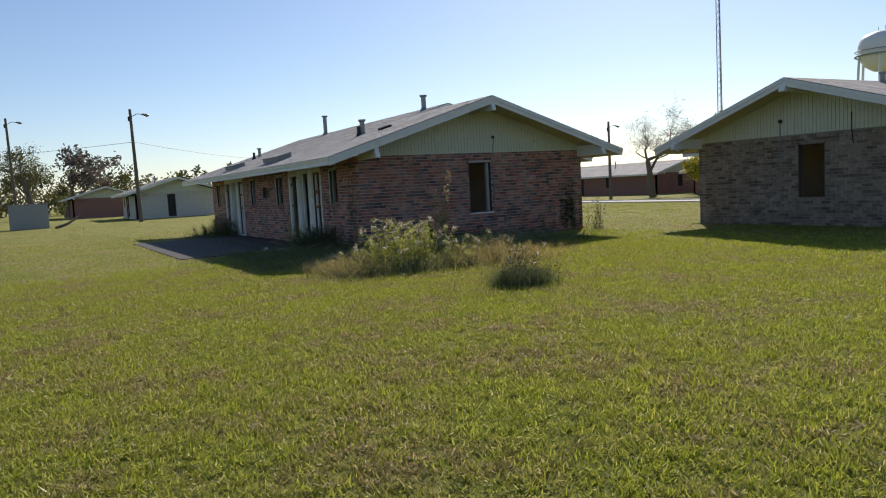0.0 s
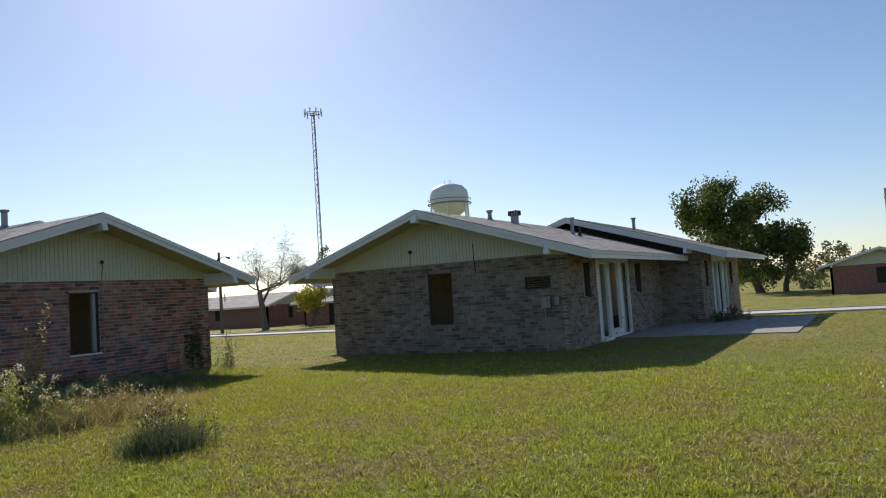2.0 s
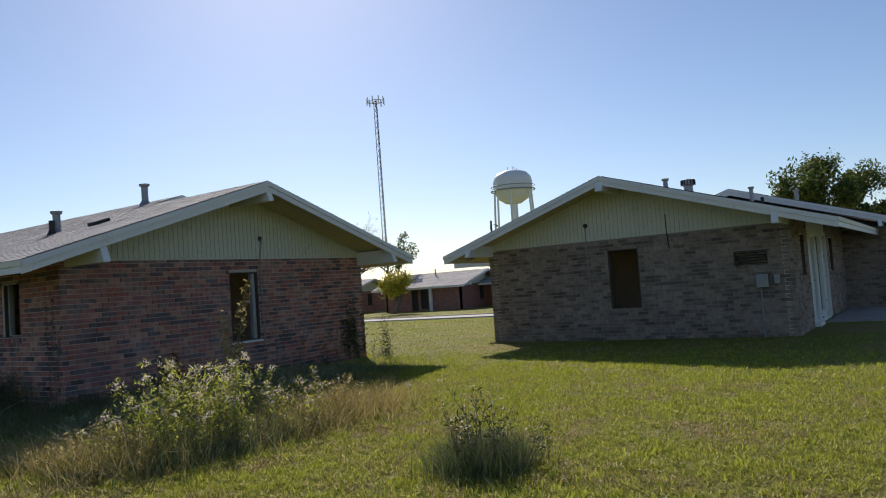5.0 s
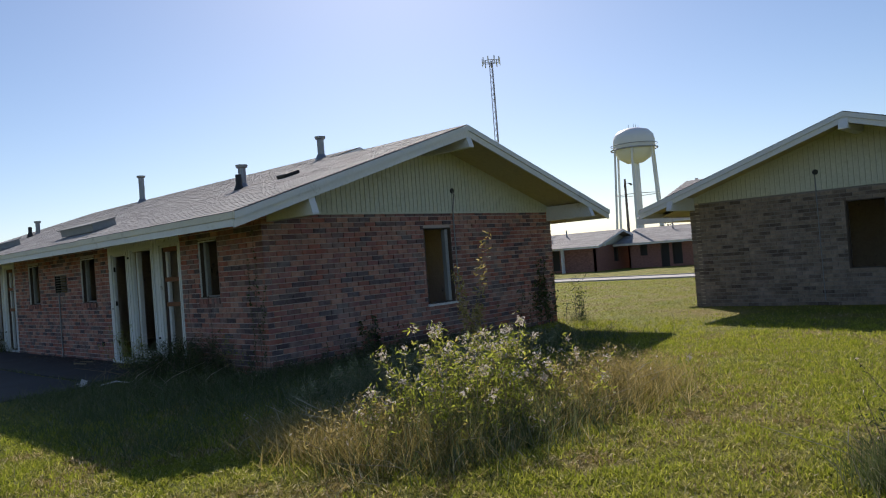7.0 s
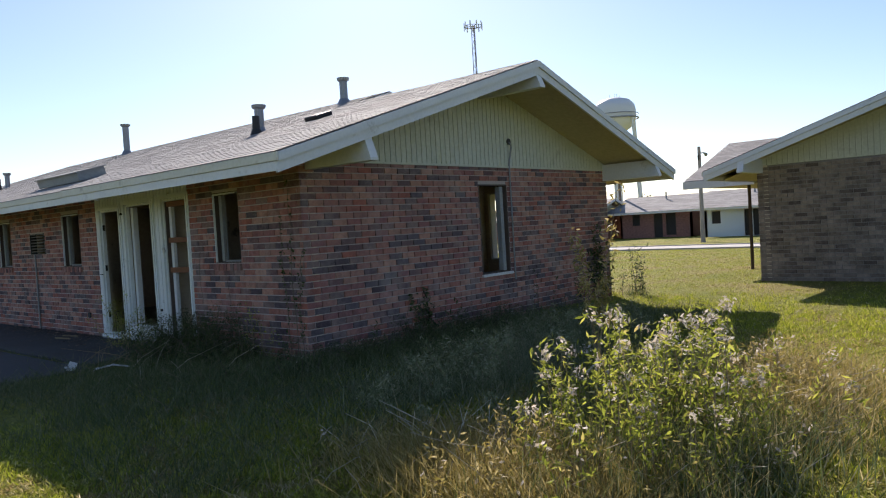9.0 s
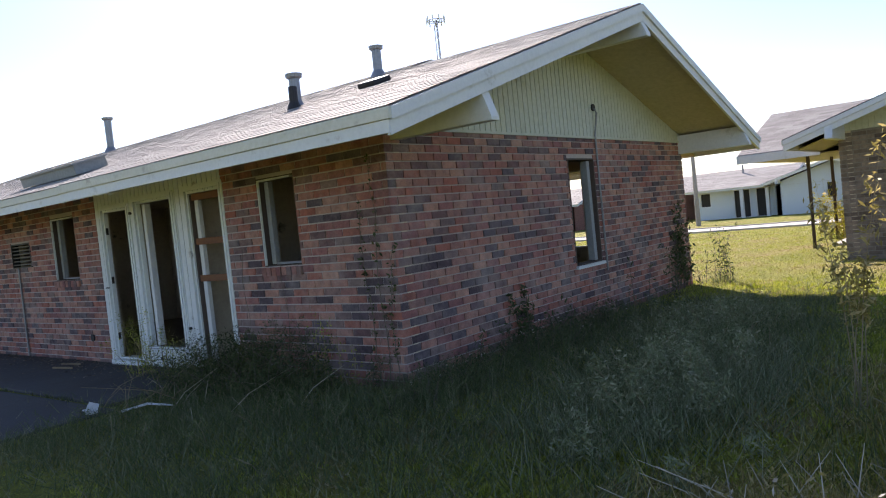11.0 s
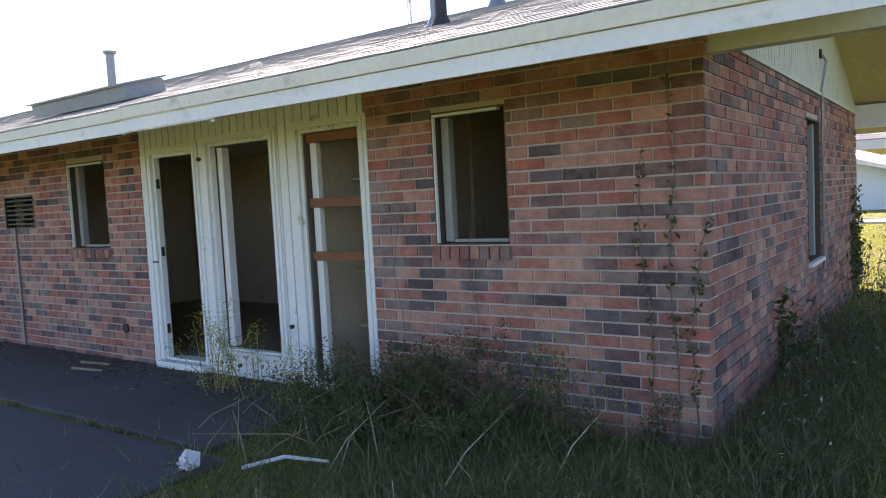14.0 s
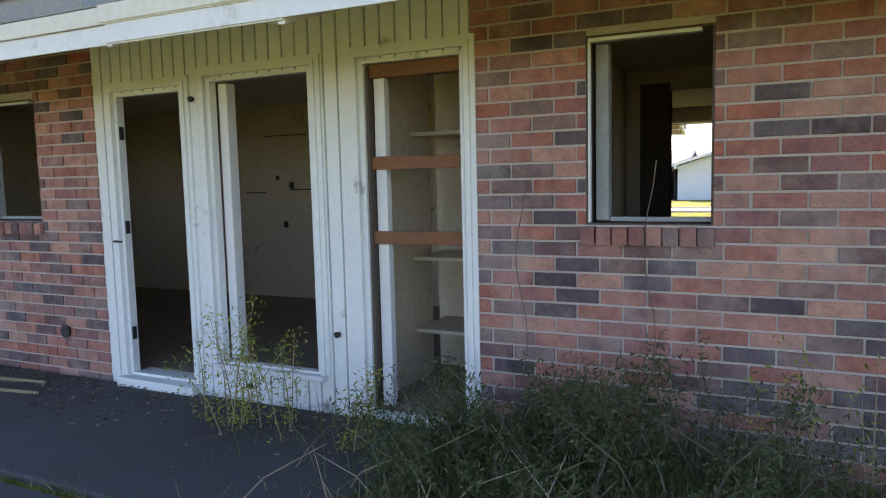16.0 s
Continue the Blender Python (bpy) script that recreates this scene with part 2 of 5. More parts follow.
def tube(bm, pts, radii, sides=8, cap=True):
    rings = []
    for i, p in enumerate(pts):
        p = Vector(p)
        d = Vector(pts[min(i + 1, len(pts) - 1)]) - Vector(pts[max(i - 1, 0)])
        q = d.normalized().to_track_quat("Z", "Y") if d.length > 1e-9 else Euler((0, 0, 0)).to_quaternion()
        rings.append([bm.verts.new(p + q @ Vector((math.cos(a) * radii[i], math.sin(a) * radii[i], 0)))
                      for a in [k * math.tau / sides for k in range(sides)]])
    for r0, r1 in zip(rings, rings[1:]):
        for k in range(sides):
            bm.faces.new((r0[k], r0[(k + 1) % sides], r1[(k + 1) % sides], r1[k]))
    if cap:
        bm.faces.new(rings[0][::-1])
        bm.faces.new(rings[-1])
    return bm


def to_mesh(name, bm, material):
    me = bpy.data.meshes.new(name)
    bm.to_mesh(me)
    bm.free()
    me.materials.append(material)
    return me


def part(name, bm, material, parent, label=""):
    ob = new(name, to_mesh(name, bm, material))
    ob.parent = parent
    return tagged(ob, label)


def thing(name, m, label, category, group="", kind=""):
    ob = new(name)
    ob.empty_display_size = 0.2
    ob.matrix_world = m
    return tagged(ob, label, category, group, kind)


def single(name, bm, material, m, label, category, group="", kind=""):
    ob = new(name, to_mesh(name, bm, material))
    ob.matrix_world = m
    return tagged(ob, label, category, group, kind)


def tri_mesh(name, verts, per, material):
    """A mesh of loose polygons with 'per' corners each, from an array of corners."""
    n = len(verts)
    me = bpy.data.meshes.new(name)
    me.vertices.add(n)
    me.vertices.foreach_set("co", verts.astype(np.float32).ravel())
    me.loops.add(n)
    me.loops.foreach_set("vertex_index", np.arange(n, dtype=np.int32))
    me.polygons.add(n // per)
    me.polygons.foreach_set("loop_start", np.arange(0, n, per, dtype=np.int32))
    me.polygons.foreach_set("loop_total", np.full(n // per, per, dtype=np.int32))
    me.update(calc_edges=True)
    me.materials.append(material)
    return me


# ---- ground ----
def ground_z(x):
    """The land falls gently towards the road."""
    f = min(max((x - 22.0) / 30.0, 0.0), 1.0)
    return -0.65 * f * f * (3 - 2 * f)


def ground_np(x):
    f = np.clip((x - 22.0) / 30.0, 0, 1)
    return -0.65 * f * f * (3 - 2 * f)


def build_ground():
    bm = bmesh.new()
    xs = [-2000, -300, -60, -20] + list(range(-10, 60, 2)) + [64, 80, 120, 300, 900, 2500]
    ys = [-2000, -300, -60, -20, 0, 20, 40, 60, 100, 200, 500, 2500]
    grid = [[bm.verts.new((x, y, ground_z(x))) for x in xs] for y in ys]
    for r0, r1 in zip(grid, grid[1:]):
        for i in range(len(xs) - 1):
            bm.faces.new((r0[i], r0[i + 1], r1[i + 1], r1[i]))
    single("ground", bm, M_GROUND, Matrix(), "mown patchy green lawn with dry spots", "ground", kind="structure")


build_ground()


def strip_on_ground(name, x0, x1, y0, y1, up, material, label, category):
    bm = bmesh.new()
    xs = [x0 + (x1 - x0) * i / 8 for i in range(9)]
    lo = [[bm.verts.new((x, y, ground_z(x) - 0.2)) for x in xs] for y in (y0, y1)]
    hi = [[bm.verts.new((x, y, ground_z(x) + up)) for x in xs] for y in (y0, y1)]
    for i in range(8):
        bm.faces.new((hi[0][i], hi[0][i + 1], hi[1][i + 1], hi[1][i]))
        bm.faces.new((lo[0][i], lo[0][i + 1], hi[0][i + 1], hi[0][i]))
    for k in (0, 8):
        bm.faces.new((lo[0][k], hi[0][k], hi[1][k], lo[1][k]))
    return single(name, bm, material, Matrix(), label, category, kind="structure")


strip_on_ground("road", 34.3, 43.0, -200, 300, 0.02, M_ROAD, "pale sunlit concrete street across the lawn", "road")
for kx in (34.0, 43.0):
    strip_on_ground("kerb", kx, kx + 0.3, -200, 300, 0.07, M_ROAD, "low concrete kerb beside the street", "kerb")


# ---- brick walls ----
COURSE, BRICK_L, JOINT = 0.0795, 0.231, 0.013


def spans(a, b, holes):
    """The stretch a to b less the holes."""
    out = [(a, b)]
    for h0, h1 in holes:
        nxt = []
        for s0, s1 in out:
            if h1 <= s0 or h0 >= s1:
                nxt.append((s0, s1))
            else:
                if h0 > s0:
                    nxt.append((s0, h0))
                if h1 < s1:
                    nxt.append((h1, s1))
        out = nxt
    return out


def wall_cells(bm, length, z0, z1, openings, n0, n1, m):
    """A wall body with rectangular openings (s0, s1, z0, z1) cut right through."""
    ss = sorted({0, length, *[o[0] for o in openings], *[o[1] for o in openings]})
    for a, b in zip(ss, ss[1:]):
        mid = (a + b) / 2
        for c, d in spans(z0, z1, [(o[2], o[3]) for o in openings if o[0] < mid < o[1]]):
            fill_box(bm, (a, n0, c), (b, n1, d), m)
    bmesh.ops.remove_doubles(bm, verts=bm.verts[:], dist=0.0001)


def brick_wall(parent, name, origin, angle, length, z1, openings, material, pieces=None, label="", z0=-0.1, lining=True):
    """A wall that runs from origin (u, v) along angle; its outside is on the right of that run (negative n)."""
    m = pose(origin[0], origin[1], 0, 0, 0, angle)
    bm = bmesh.new()
    if "side" in name or "back" in name:
        wall_cells(bm, length, z0, z1, openings, 0, 0.11, m)
    else:
        # set in a little, so that the bodies meet at the corners with no shared face
        e = 0.004
        wall_cells(bm, length - 2 * e, z0 + e, z1 - e, [(o[0] - e, o[1] - e, o[2], o[3]) for o in openings], 0, 0.106, m @ Matrix.Translation((e, e, 0)))
    mortar = M_TANMORTAR if material is M_TANBRICK else M_MORTAR
    body = part(name, bm, mortar, parent, label)
    if lining:
        bm = bmesh.new()
        wall_cells(bm, length, 0, z1, openings, 0.112, 0.2, m)
        part("inner_lining", bm, M_INNER, parent)
    shared, joined = {}, bmesh.new()
    rng = random.Random(len(name) + int(length * 100))
    k, z = 0, 0.0
    while z < z1 - 0.03:
        zt = min(z + COURSE - JOINT, z1)
        holes = [(o[0], o[1]) for o in openings if o[2] < z + 0.055 and o[3] > z + 0.02]
        s = -0.008 - (BRICK_L / 2 if k % 2 else 0)
        while s < length:
            for a, b in spans(max(s, -0.008), min(s + BRICK_L - JOINT, length + 0.008), holes):
                if b - a < 0.025:
                    continue
                out = -0.009 + rng.uniform(-0.0025, 0.0025)
                if pieces and pieces[0] < (a + b) / 2 < pieces[1] and pieces[2] < z < pieces[3]:
                    key = (round(b - a, 2), round(zt - z, 3))
                    if key not in shared:
                        shared[key] = to_mesh("brick", box_bm((0, 0, 0), (key[0], 0.03, key[1]), 0.003), M_BRICK1)
                    ob = new("brick", shared[key])
                    ob.parent = body
                    ob.matrix_local = m @ pose(a, out, z, 0, rng.uniform(-0.25, 0.25), 0)
                else:
                    fill_box(joined, (a, out, z), (b, 0.02, zt), m)
            s += BRICK_L
        z += COURSE
        k += 1
    tagged(part("bricks", joined, material, body), kind="stuff")
    return body


def frame_in(parent, name, m, s0, s1, z0, z1, depth, width, material, label="", out=-0.012):
    """A four-sided frame that lines an opening."""
    bm = bmesh.new()
    for lo, hi in (((s0, out, z0), (s0 + width, depth, z1)), ((s1 - width, out, z0), (s1, depth, z1)),
                   ((s0 + width, out, z1 - width), (s1 - width, depth, z1)), ((s0 + width, out, z0), (s1 - width, depth, z0 + width * 0.7))):
        fill_box(bm, lo, hi, m)
    return part(name, bm, material, parent, label)


def empty_window(parent, m, s0, s1, z0, z1, brick_material, sash=True):
    """A window with its glass gone: a thin frame, a sash jamb left standing, a sill of bricks on edge."""
    win = frame_in(parent, "window", m, s0, s1, z0, z1, 0.15, 0.012, M_BROWNWALL, "glassless window opening in dark peeling wood", out=0.0)
    part("head_strip", place_bm(box_bm((s0 + 0.013, -0.006, z1 - 0.03), (s1 - 0.06, 0.05, z1 - 0.013), 0.003), m), M_PANEL, win, "white strip with flaking paint")
    part("edge_strip", place_bm(box_bm((s0 + 0.013, -0.008, z0 + 0.012), (s0 + 0.024, 0.02, z1 - 0.031), 0.002), m), M_PANEL, win)
    if sash:
        part("sash_jamb", place_bm(box_bm((s0 + 0.03, 0.075, z0 + 0.018), (s0 + 0.095, 0.14, z1 - 0.034), 0.004), m), M_SASH, win, "grey weathered sash jamb")
        part("sash_rail", place_bm(box_bm((s0 + 0.097, 0.085, z0 + 0.012), (s1 - 0.014, 0.13, z0 + 0.035), 0.003), m), M_SASH, win)
    bm = bmesh.new()
    n = max(3, round((s1 - s0) / 0.078))
    w = (s1 - s0 + 0.04) / n
    for i in range(n):
        a = s0 - 0.02 + i * w
        fill_box(bm, (a, -0.035 - 0.004 * (i % 2), z0 - 0.095), (a + w - 0.012, 0.05, z0 - 0.008 - 0.003 * (i % 3)), m)
    part("brick_sill", bm, brick_material, win, "sill of bricks laid on edge")
    return win


def place_bm(bm, m):
    bm.transform(m)
    return bm


def siding_panel(parent, m, s0, s1, z0, z1, openings, material, pitch=0.1, label=""):
    """Upright grooved boards round openings."""
    bm = bmesh.new()
    wall_cells_offset(bm, s0, s1, z0, z1, openings, 0.02, 0.045, m)
    s = s0
    while s < s1 - 0.01:
        e = min(s + pitch, s1)
        cuts = sorted({s, e - 0.014, *[c for o in openings for c in o[:2] if s < c < e - 0.014]})
        for a, b in zip(cuts, cuts[1:]):
            mid = (a + b) / 2
            for c, d in spans(z0, z1, [(o[2], o[3]) for o in openings if o[0] < mid < o[1]]):
                fill_box(bm, (a, 0, c), (b, 0.021, d), m)
        s += pitch
    return part("siding_panel", bm, material, parent, label)


def wall_cells_offset(bm, s0, s1, z0, z1, openings, n0, n1, m):
    shifted = [(o[0] - s0, o[1] - s0, o[2], o[3]) for o in openings]
    wall_cells(bm, s1 - s0, z0, z1, shifted, n0, n1, m @ Matrix.Translation((s0, 0, 0)))


# ---- roofs ----
def gable_roof(parent, eave_l, ridge, eave_r, v0, v1, near_side=None, far=False, soffit_z=True):
    """eave_l, ridge, eave_r: (u, z) of the roof's top; v0 to v1: from rake to rake. near_side: 'l' or 'r', the slope with singly built shingles."""
    (ul, zl), (ur, zr), (ue, ze) = eave_l, ridge, eave_r
    t = 0.05
    deck = part("roof", prism_bm([(ul, zl - 0.005), (ur, zr - 0.005), (ue, ze - 0.005), (ue, ze - t), (ur, zr - t), (ul, zl - t)], v0 + 0.02, v1 - 0.02), M_SHINGLE, parent, "weathered grey-brown asphalt shingle roof")
    # shingle courses
    for side, (a, za) in (("l", (ul, zl)), ("r", (ue, ze))):
        run = math.hypot(ur - a, zr - za)
        along = Vector((ur - a, 0, zr - za)).normalized()
        up = Vector((-along.z, 0, along.x)) if along.x > 0 else Vector((along.z, 0, -along.x))
        joined, shared = bmesh.new(), None
        rng = random.Random(7)
        rows = int(run / 0.14)
        tab = 0.31 if not far else 1.2
        count = 0
        for k in range(rows + 1):
            d0 = -0.025 + k * 0.14
            d1 = min(d0 + 0.17, run)
            v = v0 - (tab / 2 if k % 2 else 0)
            while v < v1:
                a0, a1 = max(v, v0), min(v + tab - 0.006, v1)
                if a1 - a0 > 0.03:
                    base = Vector((a, 0, za))
                    d0j = d0 + rng.uniform(-0.006, 0.006)
                    lift = rng.uniform(0.0065, 0.0095)
                    quad = [base + along * d0j + up * lift, base + along * d1 + up * 0.003]
                    vs = []
                    for q in quad:
                        vs += [(q.x, a0, q.z), (q.x, a1, q.z)]
                    lowp = base + along * d0j + up * 0.0
                    vs += [(lowp.x, a0, lowp.z), (lowp.x, a1, lowp.z)]
                    if side == near_side and count < 300 and a0 < v0 + 6.5 and k < 15:
                        me = bpy.data.meshes.new("shingle")
                        me.from_pydata(vs, [], [(0, 1, 3, 2), (0, 4, 5, 1)])
                        me.materials.append(M_SHINGLE)
                        ob = new("shingle", me)
                        ob.parent = deck
                        count += 1
                    else:
                        w = [joined.verts.new(p) for p in vs]
                        joined.faces.new((w[0], w[1], w[3], w[2]))
                        joined.faces.new((w[0], w[4], w[5], w[1]))
                v += tab
        tagged(part("shingles", joined, M_SHINGLE, deck), kind="stuff")
    # eave fascias: an upper drip board over a lower one
    for sgn, (a, za) in ((-1, (ul, zl)), (1, (ue, ze))):
        o = sorted((a, a + sgn * 0.028))
        part("upper_fascia", box_bm((o[0], v0 - 0.028, za - 0.095), (o[1], v1 + 0.028, za - 0.012), 0.004), M_CREAM, parent, "cream drip board along the eave")
        o = sorted((a - sgn * 0.004, a + sgn * 0.012))
        part("lower_fascia", box_bm((o[0], v0 - 0.003, za - 0.19), (o[1], v1 + 0.003, za - 0.097), 0.003), M_FASCIA, parent)
    # rake boards on both ends
    for v, sg in ((v0, -1), (v1, 1)):
        a0, a1 = sorted((v, v + sg * 0.03))
        b0, b1 = sorted((v - sg * 0.03, v + sg * 0.005))
        for (a, za) in ((ul, zl), (ue, ze)):
            part("rake_board", prism_bm([(a, za - 0.012), (ur, zr - 0.012), (ur, zr - 0.10), (a, za - 0.10)], a0, a1), M_FASCIA, parent)
            part("lower_rake_board", prism_bm([(a, za - 0.102), (ur, zr - 0.102), (ur, zr - 0.205), (a, za - 0.205)], b0, b1), M_FASCIA, parent)
    return deck


def soffits(parent, eave, ridge, wall_u, v0, v1, wall_v):
    """Boards below the rake overhang and along the eave."""
    (a, za), (ur, zr) = eave, ridge
    d = 0.15
    k = 0.056
    part("rake_soffit", prism_bm([(a, za - k), (ur, zr - k), (ur, zr - k - 0.012), (a, za - k - 0.012)], v0 + 0.035, wall_v), M_SOFFIT, parent, "tan boarded soffit under the overhang")
    zw = za - d + (zr - za) / (ur - a) * (wall_u - a)
    part("eave_soffit", prism_bm([(a, za - d), (wall_u, zw), (wall_u, zw - 0.02), (a, za - d - 0.02)], wall_v, v1), M_SOFFIT, parent)


def beam_end(parent, u, z, w, h, v0, v1):
    """A deep roof beam that sticks out below the rake, its foot proud of its head."""
    bm = bmesh.new()
    a = [(v0 + 0.05, z), (v1, z), (v1, z - h), (v0 - 0.06, z - h), (v0 - 0.06, z - h + 0.03)]
    l = [bm.verts.new((u - w / 2, p, q)) for p, q in a]
    r = [bm.verts.new((u + w / 2, p, q)) for p, q in a]
    bm.faces.new(l)
    bm.faces.new(r[::-1])
    for i in range(5):
        bm.faces.new((l[i], l[(i + 1) % 5], r[(i + 1) % 5], r[i]))
    bmesh.ops.recalc_face_normals(bm, faces=bm.faces[:])
    part("beam_end", bm, M_FASCIA, parent, "white painted roof beam end")


def gable_panel(parent, pts, v, material, label="pale green grooved gable siding"):
    """pts: outline (u, z): left foot, left shoulder, ridge, right shoulder, right foot; in front of the wall plane v."""
    (ul, zf), (_, zl), (ur, zr), (ue, zs), _ = pts
    bm = prism_bm(pts, v + 0.012, v + 0.1)

    def top(q):
        return zl + (zr - zl) * (q - ul) / (ur - ul) if q < ur else zs + (zr - zs) * (ue - q) / (ue - ur)
    u = ul
    while u < ue - 0.02:
        e = min(u + 0.088, ue)
        w = [bm.verts.new(p) for p in ((u, v, zf), (e, v, zf), (e, v, top(e)), (u, v, top(u)))]
        w2 = [bm.verts.new((p.co.x, v + 0.014, p.co.z)) for p in w]
        bm.faces.new(w)
        for k in range(4):
            bm.faces.new((w[k], w2[k], w2[(k + 1) % 4], w[(k + 1) % 4]))
        u += 0.1
    return part("gable_siding", bm, material, parent, label)


# ---- the red brick house ----
def door_set(house, m, s0, kind_a=True):
    """The painted panel with a doorway, a tall window and a second doorway, 2.9 m wide from s0. s runs with the wall."""
    d1, w2, d3 = (s0 + 0.21, s0 + 0.83, 0.10, 2.06), (s0 + 1.06, s0 + 1.86, 0.26, 2.10), (s0 + 2.21, s0 + 2.85, 0.06, 2.11)
    panel = siding_panel(house, m, s0, s0 + 2.9, 0.02, 2.47, [d1, w2, d3], M_PANEL, 0.098, "grooved white panel with peeling paint and bare patches")
    for name, o, dep in (("door_frame", d1, 0.12), ("tall_window_frame", w2, 0.12), ("door_frame", d3, 0.12)):
        bm = bmesh.new()
        # stepped casing round the opening
        for w, out in ((0.075, -0.018), (0.045, -0.032)):
            for lo, hi in (((o[0] - w, out, o[2]), (o[0] - w + 0.03, 0.002, o[3] + w)), ((o[1] + w - 0.03, out, o[2]), (o[1] + w, 0.002, o[3] + w)),
                           ((o[0] - w + 0.03, out, o[3] + w - 0.03), (o[1] + w - 0.03, 0.002, o[3] + w))):
                fill_box(bm, lo, hi, m)
        fr = part(name, bm, M_PANEL, house)
        frame_in(fr, "jamb", m, o[0], o[1], o[2], o[3], 0.052, 0.02, M_PANEL, out=-0.005)
        if name == "tall_window_frame":
            part("broken_stile", place_bm(box_bm((o[0] + 0.03, 0.06, o[2] + 0.02), (o[0] + 0.10, 0.14, o[3] - 0.03), 0.004), m), M_FASCIA, fr)
            part("sill_board", place_bm(box_bm((o[0] - 0.04, -0.05, o[2] - 0.035), (o[1] + 0.04, 0.1, o[2] - 0.002), 0.005), m), M_FASCIA, fr)
        if name == "door_frame" and o is d1:
            part("threshold", place_bm(box_bm((o[0] - 0.05, -0.1, 0.0), (o[1] + 0.05, 0.2, 0.095), 0.008), m), M_PANEL, fr, "chipped white threshold")
            for zh in (0.35, 1.1, 1.75):
                part("hinge", place_bm(box_bm((o[0] + 0.022, 0.0, zh), (o[0] + 0.034, 0.03, zh + 0.09)), m), M_DARKMETAL, fr)
            h = bmesh.new()
            tube(h, [m @ Vector(p) for p in ((o[0] - 0.03, -0.02, 1.05), (o[0] - 0.03, -0.06, 1.05), (o[0] + 0.05, -0.06, 1.05))], [0.008] * 3, 6)
            part("door_catch", h, M_DARKMETAL, fr, "dark metal door catch")
        if o is d3:
            for zb, tilt in ((1.585, 0.02), (1.02, -0.01)):
                part("cross_board", place_bm(box_bm((o[0] + 0.026, 0.03, zb), (o[1] - 0.026, 0.052, zb + 0.075), 0.004), m @ pose(0, 0, 0, 0, tilt * 20, 0)), M_WOOD, fr, "bare reddish wooden board nailed across")
            part("wood_jamb", place_bm(box_bm((o[0] + 0.022, 0.012, 0.1), (o[0] + 0.04, 0.11, o[3] - 0.03), 0.003), m), M_BROWNWALL, fr, "dark bare wooden jamb")
            part("wood_head", place_bm(box_bm((o[0] + 0.026, 0.03, o[3] - 0.10), (o[1] - 0.026, 0.12, o[3] - 0.026), 0.004), m), M_WOOD, fr)
            part("white_post", place_bm(box_bm((o[0] + 0.05, 0.056, 0.1), (o[0] + 0.12, 0.11, o[3] - 0.1), 0.004), m), M_FASCIA, fr)
    # small dark fittings left on the panel
    for s, z in ((s0 + 0.93, 1.98), (s0 + 1.30, 0.13), (s0 + 2.0, 0.52)):
        part("cable_stub", tube(bmesh.new(), [m @ Vector((s, -0.002, z)), m @ Vector((s, -0.03, z))], [0.016, 0.02], 7), M_DARKMETAL, panel, "dark cable stub")
    return panel


def roof_pipe(house, u, v, z0, z1, r, material, cap=True, name="flue_pipe"):
    bm = tube(bmesh.new(), [(u, v, z0), (u, v, z1)], [r, r], 12)
    p = part(name, bm, material, house, "weathered metal roof flue" if cap else "black roof pipe")
    part("flashing", tube(bmesh.new(), [(u, v, z0), (u, v, z0 + 0.14)], [r * 2.1, r * 1.1], 12), M_GALV if cap else material, p)
    if cap:
        part("cap", tube(bmesh.new(), [(u, v, z1 - 0.05), (u, v, z1 - 0.03), (u, v, z1 + 0.015), (u, v, z1 + 0.02)], [r * 1.05, r * 1.5, r * 1.6, r * 0.8], 12), material, p)


